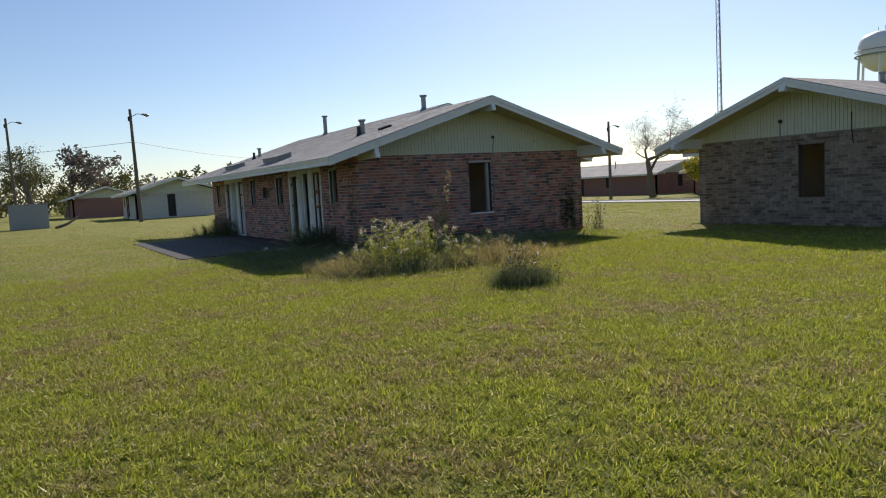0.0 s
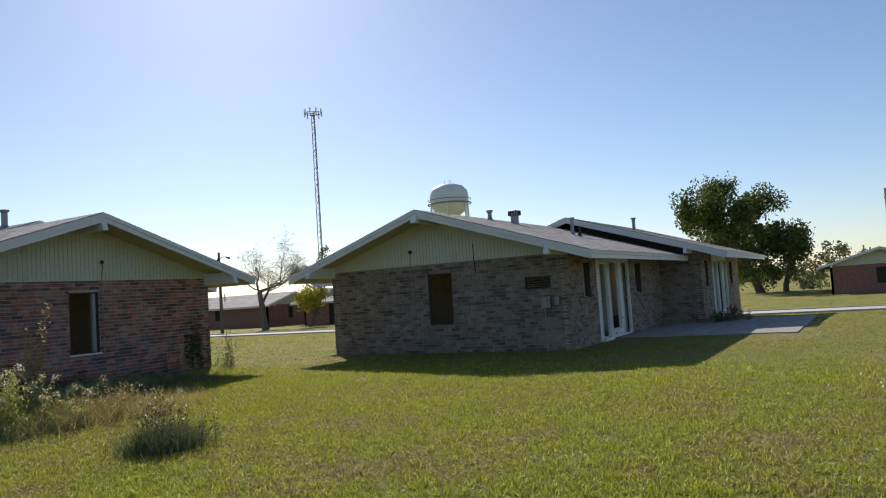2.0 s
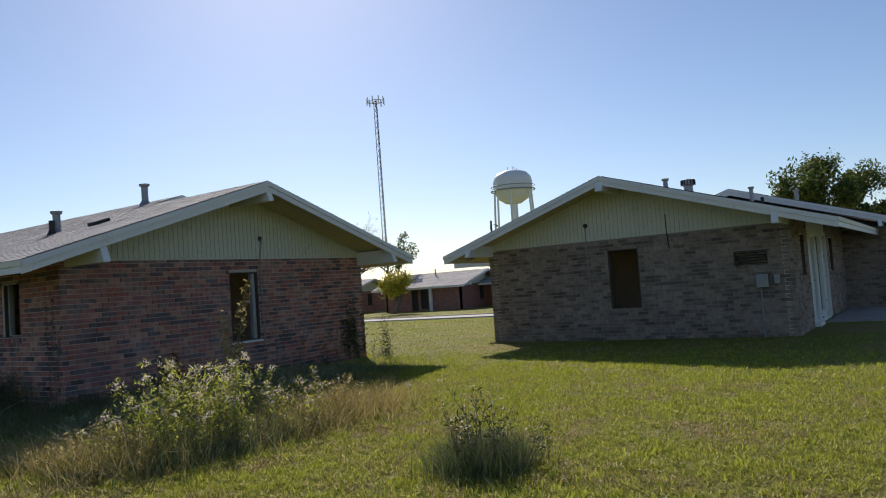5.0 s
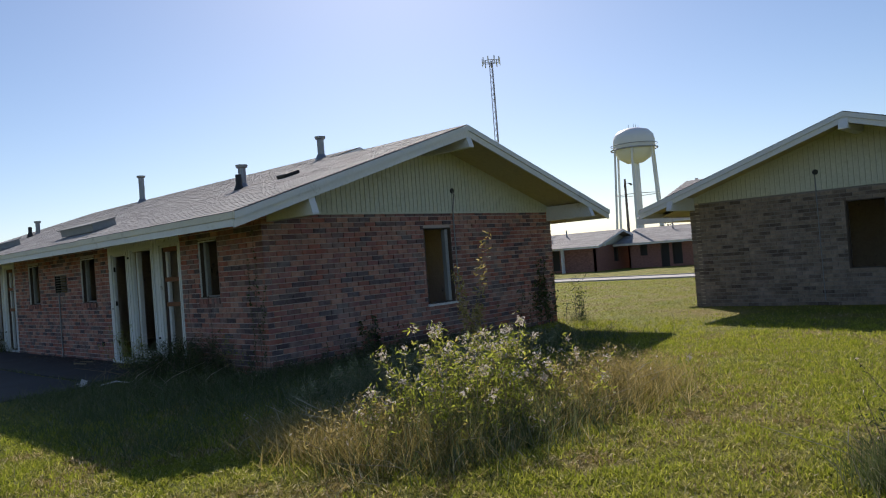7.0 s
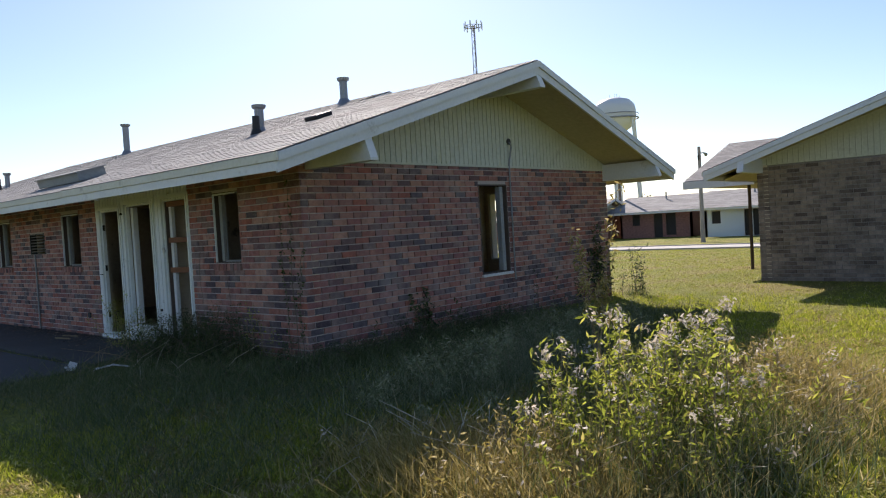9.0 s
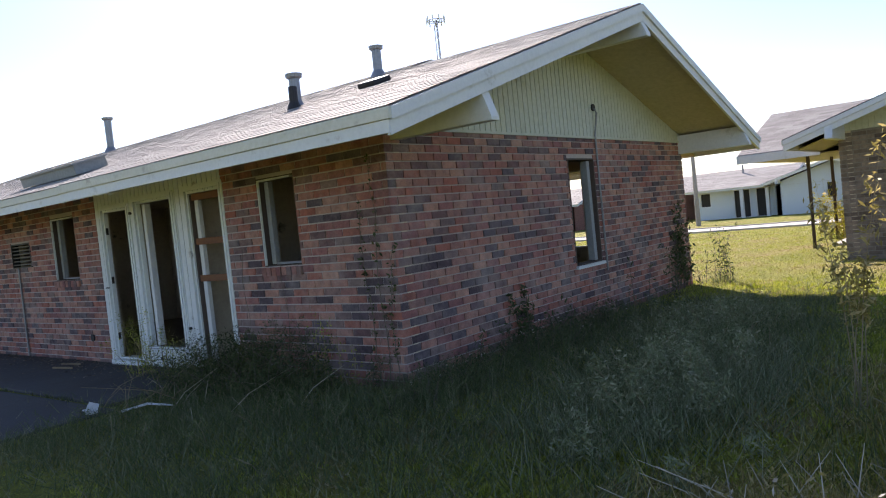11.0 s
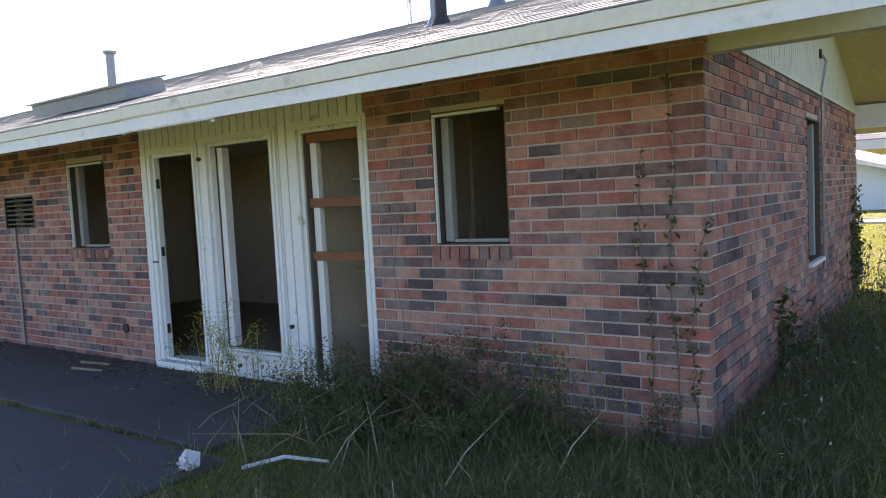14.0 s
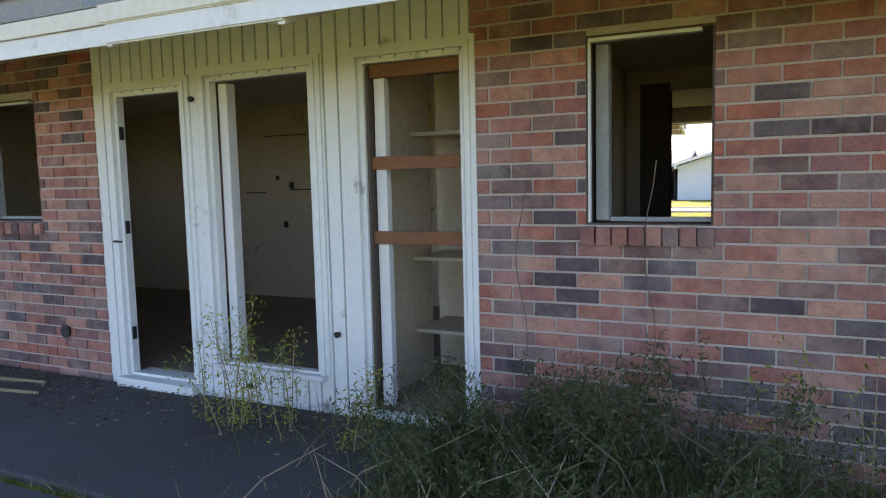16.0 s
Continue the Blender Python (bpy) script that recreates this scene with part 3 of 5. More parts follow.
def house_red():
    h = thing("brick_house", pose(7.13, 16.93, 0), "abandoned red brick bungalow with pale gable and missing doors", "house")
    L, W = 16.1, 7.17
    # side wall with the doors: runs from the far end to the near corner; s = L - v
    m = pose(0, L, 0, 0, 0, -90)

    def s_of(y):
        return L - (y - 16.93)
    win1 = (s_of(18.79), s_of(18.19), 1.19, 2.11)
    panel1 = (s_of(22.30), s_of(19.40), -0.1, 2.47)
    win2 = (s_of(23.68), s_of(22.94), 1.18, 2.09)
    vent = (s_of(25.15), s_of(24.45), 1.42, 1.80)
    win3 = (s_of(26.85), s_of(26.15), 1.18, 2.09)
    panel2 = (s_of(30.75), s_of(27.85), -0.1, 2.47)
    win4 = (s_of(32.3), s_of(31.6), 1.18, 2.09)
    holes = [win1, panel1, win2, vent, win3, panel2, win4]
    brick_wall(h, "side_wall", (0, L), -90, L, 2.48, holes, M_BRICK, (L - 2.47, L, 0.0, 2.48), "red, pink and charcoal brick wall with pale joints")
    for o in (win1, win2, win3, win4):
        empty_window(h, m, *o, M_BRICK)
    for o in (panel1, panel2):
        door_set(h, m, o[0])
    grille = frame_in(h, "wall_vent", m, *vent, 0.1, 0.02, M_DARKMETAL, "dark louvred wall vent")
    for i in range(6):
        z = vent[2] + 0.04 + i * 0.055
        part("louvre", place_bm(box_bm((vent[0] + 0.02, 0.0, z), (vent[1] - 0.02, 0.05, z + 0.02)), m), M_DARKMETAL, grille)
    sv = vent[0] + 0.25
    part("conduit", tube(bmesh.new(), [m @ Vector((sv, -0.03, 1.42)), m @ Vector((sv, -0.03, 0.03))], [0.016, 0.016], 6), M_GALV, h, "thin pale pipe below the wall vent")
    s_hole = s_of(22.75)
    part("drain_hole", tube(bmesh.new(), [m @ Vector((s_hole, 0.0, 0.36)), m @ Vector((s_hole, -0.03, 0.36))], [0.045, 0.05], 10), M_PIPEDARK, h, "dark broken pipe stub")
    # gable wall
    gw = (10.42 - 7.13, 11.13 - 7.13, 0.74, 2.09)
    brick_wall(h, "gable_wall", (0, 0), 0, W, 2.36, [gw], M_BRICK, None, "red and charcoal brick gable wall")
    g = frame_in(h, "window", Matrix(), *gw, 0.16, 0.018, M_BROWNWALL, "tall glassless dark window with loose grey sash")
    part("sash_jamb", box_bm((gw[1] - 0.13, 0.03, gw[2] + 0.02), (gw[1] - 0.05, 0.12, gw[3] - 0.03), 0.005), M_SASH, g)
    part("sill_board", box_bm((gw[0] - 0.02, -0.05, gw[2] - 0.04), (gw[1] + 0.03, 0.08, gw[2] - 0.002), 0.004), M_FASCIA, g)
    # far side and end
    fw = (18.62 - 16.93, 19.58 - 16.93, 0.74, 2.12)
    brick_wall(h, "back_wall", (W, 0), 90, 3.85, 2.36, [fw], M_BRICK)
    frame_in(h, "window", pose(W, 0, 0, 0, 0, 90), *fw, 0.16, 0.022, M_FASCIA)
    brick_wall(h, "wing_front_wall", (W, 3.85), 0, 1.5, 2.36, [], M_BRICK)
    brick_wall(h, "wing_back_wall", (W + 1.5, 3.85), 90, L - 3.85, 2.36, [(5.0, 5.8, 0.8, 2.1)], M_BRICK)
    brick_wall(h, "end_wall", (W + 1.5, L), 180, W + 1.5, 2.36, [(3.5, 4.2, 0.74, 2.1)], M_BRICK)
    # gable siding and roof
    eL, ridge, eR = (-1.07, 2.31), (3.47, 3.75), (7.83, 2.31)
    gable_panel(h, [(0.0, 2.36), (0.0, 2.585), (3.47, 3.69), (7.17, 2.475), (7.17, 2.36)], -0.012, M_SIDING)
    part("siding_foot_trim", box_bm((0.0, -0.03, 2.345), (7.17, -0.012, 2.375), 0.003), M_SIDING, h)
    gable_roof(h, eL, ridge, eR, -1.06, 3.9, "l")
    soffits(h, eL, ridge, 0.0, -1.06, L + 1.0, -0.0)
    soffits(h, eR, ridge, W, -1.06, 3.85, 0.0)
    ridge2, eR2 = (4.44, 4.05), (10.1, 2.27)
    gable_roof(h, (-1.062, 2.303), ridge2, eR2, 2.85, L + 1.0)
    part("upper_gable", prism_bm([(2.4, 2.5), (2.4, 3.25), (4.44, 3.95), (8.67, 2.6), (8.67, 2.4)], 3.85, 3.95), M_BROWNWALL, h, "dark brown upper gable")
    part("far_gable", prism_bm([(0.0, 2.3), (4.44, 3.9), (8.6, 2.3)], L - 0.1, L), M_SIDING, h)
    beam_end(h, 0.14, 2.58, 0.11, 0.33, -1.06, 0.0)
    beam_end(h, 3.47, 3.66, 0.12, 0.30, -1.06, 0.0)
    beam_end(h, 7.12, 2.46, 0.12, 0.30, -1.06, 0.0)
    # conduit on the gable and the hole above it
    bm = tube(bmesh.new(), [(4.10, -0.04, 2.74), (4.10, -0.07, 2.68), (4.08, -0.03, 2.4), (4.09, -0.03, 0.6)], [0.014] * 4, 6)
    part("conduit", bm, M_GALV, h, "thin grey conduit")
    part("cable_hole", tube(bmesh.new(), [(4.11, 0.0, 2.76), (4.11, -0.03, 2.76)], [0.045, 0.05], 10), M_PIPEDARK, h)
    # flues and roof vents
    roof_pipe(h, 3.98, 3.60, 3.85, 4.36, 0.075, M_GALV)
    roof_pipe(h, 1.48, 2.78, 3.05, 3.52, 0.07, M_GALV)
    roof_pipe(h, 1.30, 2.62, 3.0, 3.33, 0.055, M_PIPEDARK, False, "vent_pipe")
    roof_pipe(h, 3.95, 12.25, 3.85, 4.66, 0.08, M_GALV)
    roof_pipe(h, 1.6, 14.0, 3.05, 3.5, 0.06, M_GALV)
    roof_pipe(h, 1.2, 13.4, 3.0, 3.3, 0.05, M_PIPEDARK, False, "vent_pipe")
    for u, v in ((1.6, 1.5),):
        z = 2.31 + 0.317 * (u + 1.07)
        bm = box_bm((-0.16, -0.14, 0.0), (0.16, 0.14, 0.07), 0.02)
        part("roof_vent", place_bm(bm, pose(u, v, z, 0, -17.6, 0)), M_DARKMETAL, h, "low dark roof vent")
    for u, v, w, d in ((-0.2, 5.68, 1.6, 0.22), (-0.2, 11.0, 1.3, 0.22)):
        z = 2.31 + 0.317 * (u + 1.07)
        bm = bmesh.new()
        fill_box(bm, (-d, -w / 2, 0.0), (d, w / 2, 0.13), pose(u, v, z, 0, -15, 0))
        fill_box(bm, (-d - 0.03, -w / 2 - 0.03, 0.132), (d + 0.03, w / 2 + 0.03, 0.15), pose(u, v, z, 0, -15, 0))
        part("roof_plate", bm, M_SASH, h, "low grey sheet metal hatch on the roof")
    # inside
    bm = bmesh.new()
    fill_box(bm, (0.11, 0.2, -0.05), (W - 0.2, L - 0.2, 0.085))
    part("inside_floor", bm, M_INFLOOR, h, "dirty bare floor")
    part("inside_ceiling", box_bm((0.2, 0.2, 2.30), (W - 0.2, L - 0.2, 2.34)), M_INNER, h)
    for lo, hi in (((2.87, 0.2, 0.085), (2.97, 0.95, 2.3)),
                   ((2.87, 1.93, 0.085), (2.97, 2.296, 2.3)),
                   ((2.872, 2.404, 0.085), (2.968, 2.85, 2.3)),
                   ((2.87, 0.95, 2.12), (2.97, 1.93, 2.3)),
                   ((0.2, 2.30, 0.085), (1.15, 2.38, 2.3)),
                   ((1.1, 2.38, 0.085), (1.2, 3.25, 2.3)),
                   ((0.2, 3.2, 0.085), (0.9, 3.28, 2.3)),
                   ((3.2, 2.854, 0.085), (3.3, 9.0, 2.3)),
                   ((1.2, 2.30, 0.085), (2.99, 2.40, 2.3)),
                   ((2.974, 2.75, 0.085), (W - 0.2, 2.85, 2.3)),
                   ((0.2, 9.0, 0.085), (W - 0.2, 9.1, 2.3))):
        part("partition", box_bm(lo, hi), M_INNER, h, "stained inner plaster wall")
    bm = bmesh.new()
    for a, b in ((0.9, 0.95), (1.93, 2.17)):
        fill_box(bm, (2.85, a, 0.085), (2.99, b, 2.18))
    part("inner_door_frame", bm, M_BROWNWALL, h)
    for y, z, w, t in ((5.2, 1.35, 0.05, 0.07), (4.95, 1.33, 0.3, 0.012), (5.4, 1.45, 0.04, 0.05), (4.7, 1.36, 0.04, 0.1), (5.6, 1.30, 0.3, 0.012), (5.0, 1.95, 0.6, 0.01), (5.3, 0.9, 0.05, 0.07)):
        part("wall_hole", box_bm((3.185, y + 0.95, z), (3.203, y + 0.95 + w, z + t)), M_DARKMETAL, h)
    for z, w in ((1.25, 0.4), (0.85, 0.35), (1.75, 0.25)):
        bm = bmesh.new()
        fill_box(bm, (1.085, 2.5, z), (1.103, 2.5 + w, z + 0.012))
        fill_box(bm, (1.085, 2.5 + w - 0.001, z + 0.012), (1.103, 2.512 + w, z - 0.09))
        part("cable_mark", bm, M_DARKMETAL, h)
    for z in (0.42, 0.90, 1.71):
        part("closet_shelf", box_bm((0.62, 2.72, z), (1.097, 3.19, z + 0.025), 0.003), M_INNER, h)
    return h


house_red()


# ---- the tan brick house ----
def house_tan():
    h = thing("brick_house", pose(17.27, 15.12, 0, 0, 0, -90), "abandoned tan brick bungalow with pale gable and stepped roofs", "house")
    W, L1, L = 7.10, 8.75, 16.6
    win = (3.18, 3.90, 0.72, 2.07)
    vent = (5.96, 6.62, 1.49, 1.80)
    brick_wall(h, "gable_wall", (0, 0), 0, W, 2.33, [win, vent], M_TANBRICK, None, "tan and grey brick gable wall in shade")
    g = frame_in(h, "window", Matrix(), *win, 0.16, 0.022, M_BROWNWALL, "tall glassless window in a thin dark frame")
    part("sill_board", box_bm((win[0] - 0.02, -0.03, win[2] - 0.06), (win[1] + 0.02, 0.08, win[2] - 0.002), 0.004), M_TANBRICK, g)
    grille = frame_in(h, "wall_vent", Matrix(), *vent, 0.1, 0.02, M_DARKMETAL, "dark louvred wall vent")
    for i in range(5):
        part("louvre", box_bm((vent[0] + 0.02, 0.0, vent[2] + 0.03 + i * 0.055), (vent[1] - 0.02, 0.05, vent[2] + 0.05 + i * 0.055)), M_DARKMETAL, grille)
    # meter box with its conduit
    box = part("meter_box", box_bm((6.38, -0.13, 1.02), (6.62, -0.012, 1.30), 0.01), M_GALV, h, "grey electric meter box")
    part("meter_dial", tube(bmesh.new(), [(6.50, -0.13, 1.2), (6.50, -0.17, 1.2)], [0.07, 0.07], 14), M_GALV, box)
    part("conduit", tube(bmesh.new(), [(6.45, -0.05, 1.02), (6.45, -0.05, 0.0)], [0.02, 0.02], 8), M_GALV, box)
    part("meter_box", box_bm((6.72, -0.1, 1.08), (6.84, -0.012, 1.28), 0.008), M_GALV, h)
    part("cable", tube(bmesh.new(), [(4.6, -0.03, 2.75), (4.6, -0.03, 2.35), (4.63, -0.02, 2.0)], [0.012] * 3, 6), M_WIRE, h)
    part("conduit", tube(bmesh.new(), [(2.68, -0.03, 2.66), (2.70, -0.03, 0.1)], [0.011] * 2, 6), M_GALV, h)
    part("cable_hole", tube(bmesh.new(), [(2.70, 0.0, 2.70), (2.70, -0.05, 2.70)], [0.05, 0.055], 10), M_PIPEDARK, h)
    # door side
    m = pose(W, 0, 0, 0, 0, 90)
    w1, p1, w2 = (0.95, 1.5, 1.19, 2.11), (2.0, 4.9, -0.1, 2.47), (5.6, 6.3, 1.18, 2.1)
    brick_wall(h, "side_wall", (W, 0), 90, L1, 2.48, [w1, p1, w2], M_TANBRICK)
    for o in (w1, w2):
        empty_window(h, m, *o, M_TANBRICK)
    door_set(h, m, p1[0])
    brick_wall(h, "step_wall", (W, L1), 0, 1.35, 2.33, [], M_TANBRICK)
    m2 = pose(W + 1.35, L1, 0, 0, 0, 90)
    a1, a2, a3 = (0.6, 1.2, 1.19, 2.11), (2.0, 4.9, -0.1, 2.47), (5.6, 6.3, 1.18, 2.1)
    brick_wall(h, "wing_side_wall", (W + 1.35, L1), 90, L - L1, 2.48, [a1, a2, a3], M_TANBRICK)
    for o in (a1, a3):
        empty_window(h, m2, *o, M_TANBRICK)
    door_set(h, m2, a2[0])
    brick_wall(h, "end_wall", (W + 1.35, L), 180, W + 1.35, 2.33, [(3.5, 4.3, 0.8, 2.1)], M_TANBRICK)
    brick_wall(h, "back_wall", (0, L), -90, L, 2.33, [(9.0, 10.0, 0.1, 2.1), (13.0, 13.8, 0.9, 2.1)], M_TANBRICK)
    eL, ridge, eR = (-0.68, 2.27), (3.55, 3.68), (8.06, 2.28)
    gable_panel(h, [(0.0, 2.33), (0.0, 2.44), (3.55, 3.62), (7.1, 2.53), (7.1, 2.33)], -0.012, M_SIDING)
    gable_roof(h, eL, ridge, eR, -1.07, 8.9)
    soffits(h, eL, ridge, 0.0, -1.07, L + 0.8, 0.0)
    soffits(h, eR, ridge, W, -1.07, L1, 0.0)
    ridge2, eR2 = (4.22, 3.92), (9.45, 2.28)
    gable_roof(h, (-0.672, 2.262), ridge2, eR2, 7.8, L + 0.8)
    part("upper_gable", prism_bm([(0.0, 2.36), (4.22, 3.75), (8.45, 2.36)], 8.70, 8.8), M_BROWNWALL, h, "dark brown upper gable")
    soffits(h, eR2, ridge2, W + 1.35, 7.8, L + 0.8, 8.7)
    part("far_gable", prism_bm([(0.0, 2.3), (4.22, 3.75), (8.45, 2.3)], L - 0.1, L), M_SIDING, h)
    beam_end(h, 0.05, 2.46, 0.12, 0.28, -1.1, 0.0)
    beam_end(h, 3.55, 3.60, 0.16, 0.26, -1.1, 0.0)
    beam_end(h, 7.02, 2.56, 0.12, 0.30, -1.1, 0.0)
    beam_end(h, 8.2, 2.6, 0.10, 0.28, 7.75, 8.7)
    roof_pipe(h, 3.9, 2.5, 3.5, 3.84, 0.06, M_GALV)
    # turbine ventilator
    t = part("turbine_vent", tube(bmesh.new(), [(4.12, 3.75, 3.4), (4.12, 3.75, 3.72)], [0.12, 0.12], 14), M_GALV, h, "grey turbine roof ventilator")
    bm = tube(bmesh.new(), [(4.12, 3.75, 3.72), (4.12, 3.75, 3.76), (4.12, 3.75, 3.88), (4.12, 3.75, 3.92)], [0.12, 0.17, 0.17, 0.06], 14)
    part("turbine_head", bm, M_GALV, t)
    bm = bmesh.new()
    for i in range(14):
        fill_box(bm, (0.165, -0.012, 3.75), (0.195, 0.012, 3.89), pose(4.12, 3.75, 0, 0, 0, i * 360 / 14))
    part("turbine_fins", bm, M_DARKMETAL, t)
    roof_pipe(h, 5.4, 5.2, 3.0, 3.62, 0.055, M_GALV)
    roof_pipe(h, 5.7, 5.0, 2.95, 3.3, 0.045, M_PIPEDARK, False, "vent_pipe")
    roof_pipe(h, 5.6, 11.5, 3.4, 3.95, 0.065, M_GALV)
    # porch roof on the street side with two posts
    def cross(name, profile, u0, u1, material, label=""):
        bm = prism_bm(profile, u0, u1)
        for q in bm.verts:
            q.co = (q.co.y, q.co.x, q.co.z)
        bmesh.ops.reverse_faces(bm, faces=bm.faces[:])
        return part(name, bm, material, h, label)
    E0, RG, E1 = (1.95, 2.22), (5.15, 3.30), (8.35, 2.22)
    deck = cross("porch_roof", [E0, RG, E1, (E1[0], E1[1] - 0.05), (RG[0], RG[1] - 0.05), (E0[0], E0[1] - 0.05)], -2.35, -0.02, M_SHINGLE, "grey shingled porch gable roof")
    cross("porch_saddle", [(2.85, 2.524), (RG[0], RG[1]), (7.45, 2.524)], -0.018, 2.3, M_SHINGLE)
    bm = bmesh.new()
    for k in range(24):
        f0, f1 = k / 24, min((k + 1.15) / 24, 1)
        a, b = (E0[0] + (RG[0] - E0[0]) * f0, E0[1] + (RG[1] - E0[1]) * f0), (E0[0] + (RG[0] - E0[0]) * f1, E0[1] + (RG[1] - E0[1]) * f1)
        for c in range(14):
            u = -2.37 + c * 0.31 - (0.15 if k % 2 else 0)
            q = [bm.verts.new(p) for p in ((max(u, -2.37), a[0], a[1] + 0.014), (u + 0.304, a[0], a[1] + 0.014), (u + 0.304, b[0], b[1] + 0.006), (max(u, -2.37), b[0], b[1] + 0.006))]
            bm.faces.new(q)
    tagged(part("shingles", bm, M_SHINGLE, deck), kind="stuff")
    cross("porch_fascia", [(E0[0] - 0.03, 2.03), (E0[0] - 0.03, 2.21), (E0[0] - 0.002, 2.21), (E0[0] - 0.002, 2.03)], -2.38, -0.70, M_FASCIA)
    for a in (E0, E1):
        cross("porch_rake_board", [(a[0], a[1] - 0.01), (RG[0], RG[1] - 0.01), (RG[0], RG[1] - 0.18), (a[0], a[1] - 0.18)], -2.385, -2.352, M_FASCIA)
    part("porch_soffit", box_bm((-2.35, 1.98, 2.06), (-0.02, 8.3, 2.08)), M_SOFFIT, h)
    cross("porch_gable", [(2.1, 2.085), (RG[0], RG[1] - 0.09), (8.2, 2.085)], -2.2, -2.1, M_SIDING)
    for v in (2.95, 5.5):
        part("porch_post", box_bm((-1.19, v - 0.032, -0.05), (-1.126, v + 0.032, 2.058), 0.006), M_BROWNWALL, h, "thin dark brown porch post")
    part("inside_floor", box_bm((0.2, 0.2, -0.05), (W - 0.12, L - 0.2, 0.085)), M_INFLOOR, h)
    part("inside_ceiling", box_bm((0.2, 0.2, 2.27), (W - 0.2, L - 0.2, 2.31)), M_INNER, h)
    part("partition", box_bm((0.2, 3.6, 0.085), (W - 0.2, 3.7, 2.27)), M_INNER, h)
    part("partition", box_bm((3.4, 3.7, 0.085), (3.5, L - 0.2, 2.27)), M_INNER, h)


house_tan()


def slab(name, x0, x1, y0, y1, top, label, material=M_SHADE_CONCRETE):
    bm = box_bm((x0, y0, -0.15), (x1, y1, top), 0.012)
    bmesh.ops.subdivide_edges(bm, edges=[e for e in bm.edges if e.calc_length() > 1], cuts=6, use_grid_fill=True)
    for v in bm.verts:
        v.co.z += 0.006 * noise.noise(v.co * 0.7) if v.co.z > 0 else 0
    single(name, bm, material, Matrix(), label, "patio", kind="structure")


slab("patio_slab", 5.72, 7.10, 19.6, 31.0, 0.035, "stained concrete walkway along the brick house, coloured dark for its shade")
slab("patio_slab", 3.25, 5.66, 19.35, 28.9, 0.02, "weathered concrete patio beside the brick house, coloured dark for its shade")
slab("patio_slab", 20.6, 27.6, 3.5, 7.95, 0.03, "weathered pale concrete patio beside the tan house", M_PATIO)
# porch floor sized and coloured pale to stand for a sunlit patch
bm = bmesh.new()
fill_box(bm, (20.6, 15.2, -0.1), (24.5, 16.0, 0.05))
single("sunlit_porch_slab", bm, M_ROAD, Matrix(), "concrete porch floor behind the tan house, coloured pale as a sunlit patch", "porch", kind="structure")


# ---- houses further off ----
def far_house(m, W, L, wall, label, gable_openings, side_openings, gable_mat=None, columns=()):
    """A plain bungalow: gable to the front (v = 0), eaves at the sides."""
    h = thing("bungalow", m, label, "house", "bungalows further off")

    def wall_part(name, mm, length, holes):
        bm = bmesh.new()
        wall_cells(bm, length, -0.3, 2.33, holes, 0, 0.18, mm)
        part(name, bm, wall, h)
        for o in holes:
            tall = o[2] < 0.3
            fr = frame_in(h, "door" if tall else "window", mm, *o, 0.12, 0.05, M_FASCIA if wall is M_WHITEWALL else M_BROWNWALL)
            # dark sheet close behind the opening stands for the shade of the room
            part("room_shade_sheet", place_bm(box_bm((o[0], 0.15, o[2]), (o[1], 0.17, o[3])), mm), M_DARKROOM, fr)
    wall_part("front_wall", Matrix(), W, gable_openings)
    wall_part("left_wall", pose(0, L, 0, 0, 0, -90), L, side_openings)
    wall_part("right_wall", pose(W, 0, 0, 0, 0, 90), L, side_openings)
    wall_part("back_wall", pose(W, L, 0, 0, 0, 180), W, [])
    eL, ridge, eR = (-0.95, 2.3), (W / 2, 3.68), (W + 0.95, 2.3)
    for v in (0.0, L - 0.1):
        part("gable", prism_bm([(0, 2.33), (W / 2, 3.5), (W, 2.33)], v, v + 0.1), gable_mat or M_SIDING, h)
    gable_roof(h, eL, ridge, eR, -1.0, L + 1.0, None, True)
    beam_end(h, 0.15, 2.5, 0.12, 0.28, -1.05, 0.0)
    beam_end(h, W - 0.15, 2.5, 0.12, 0.28, -1.05, 0.0)
    part("flue_pipe", tube(bmesh.new(), [(W * 0.35, L * 0.5, 3.1), (W * 0.35, L * 0.5, 4.0)], [0.07, 0.07], 8), M_GALV, h)
    part("soffit", box_bm((-0.9, 0.0, 2.10), (W + 0.9, L, 2.12)), M_SOFFIT, h)
    for u, v in columns:
        part("porch_column", box_bm((u - 0.12, v - 0.12, -0.3), (u + 0.12, v + 0.12, 2.12), 0.01), M_FASCIA, h)
    return h


def far_brick(name, c1, c2):
    """Brick seen from afar: courses and tints melt into a fine grain."""
    m, nt, b = start_mat(name, 0.9)
    n = noise_tex(nt, 1.0, 3, 0.6, stretch(nt, 5, 5, 13))
    c = ramp(nt, n, [(0.3, c1), (0.7, c2)])
    nt.links.new(c, b.inputs["Base Color"])
    bump(nt, b, n, 0.4, 0.02)
    return m


M_FARRED = far_brick("far_red_brick", (0.20, 0.10, 0.085), (0.38, 0.20, 0.16))
M_FARPALE = far_brick("far_pale_brick", (0.42, 0.40, 0.36), (0.62, 0.60, 0.55))
WIN, DOOR = (3.3, 4.05, 0.74, 2.05), (2.8, 3.6, 0.0, 2.1)
SIDE = [(1.2, 1.9, 1.1, 2.1), (3.2, 4.0, 0.0, 2.1), (4.3, 5.2, 0.2, 2.1)]
GZ = -0.65
far_house(pose(69.6, 4.66, GZ, 0, 0, -90), 7.36, 8.0, M_FARRED, "distant red brick bungalow with pale gable", [WIN], SIDE)
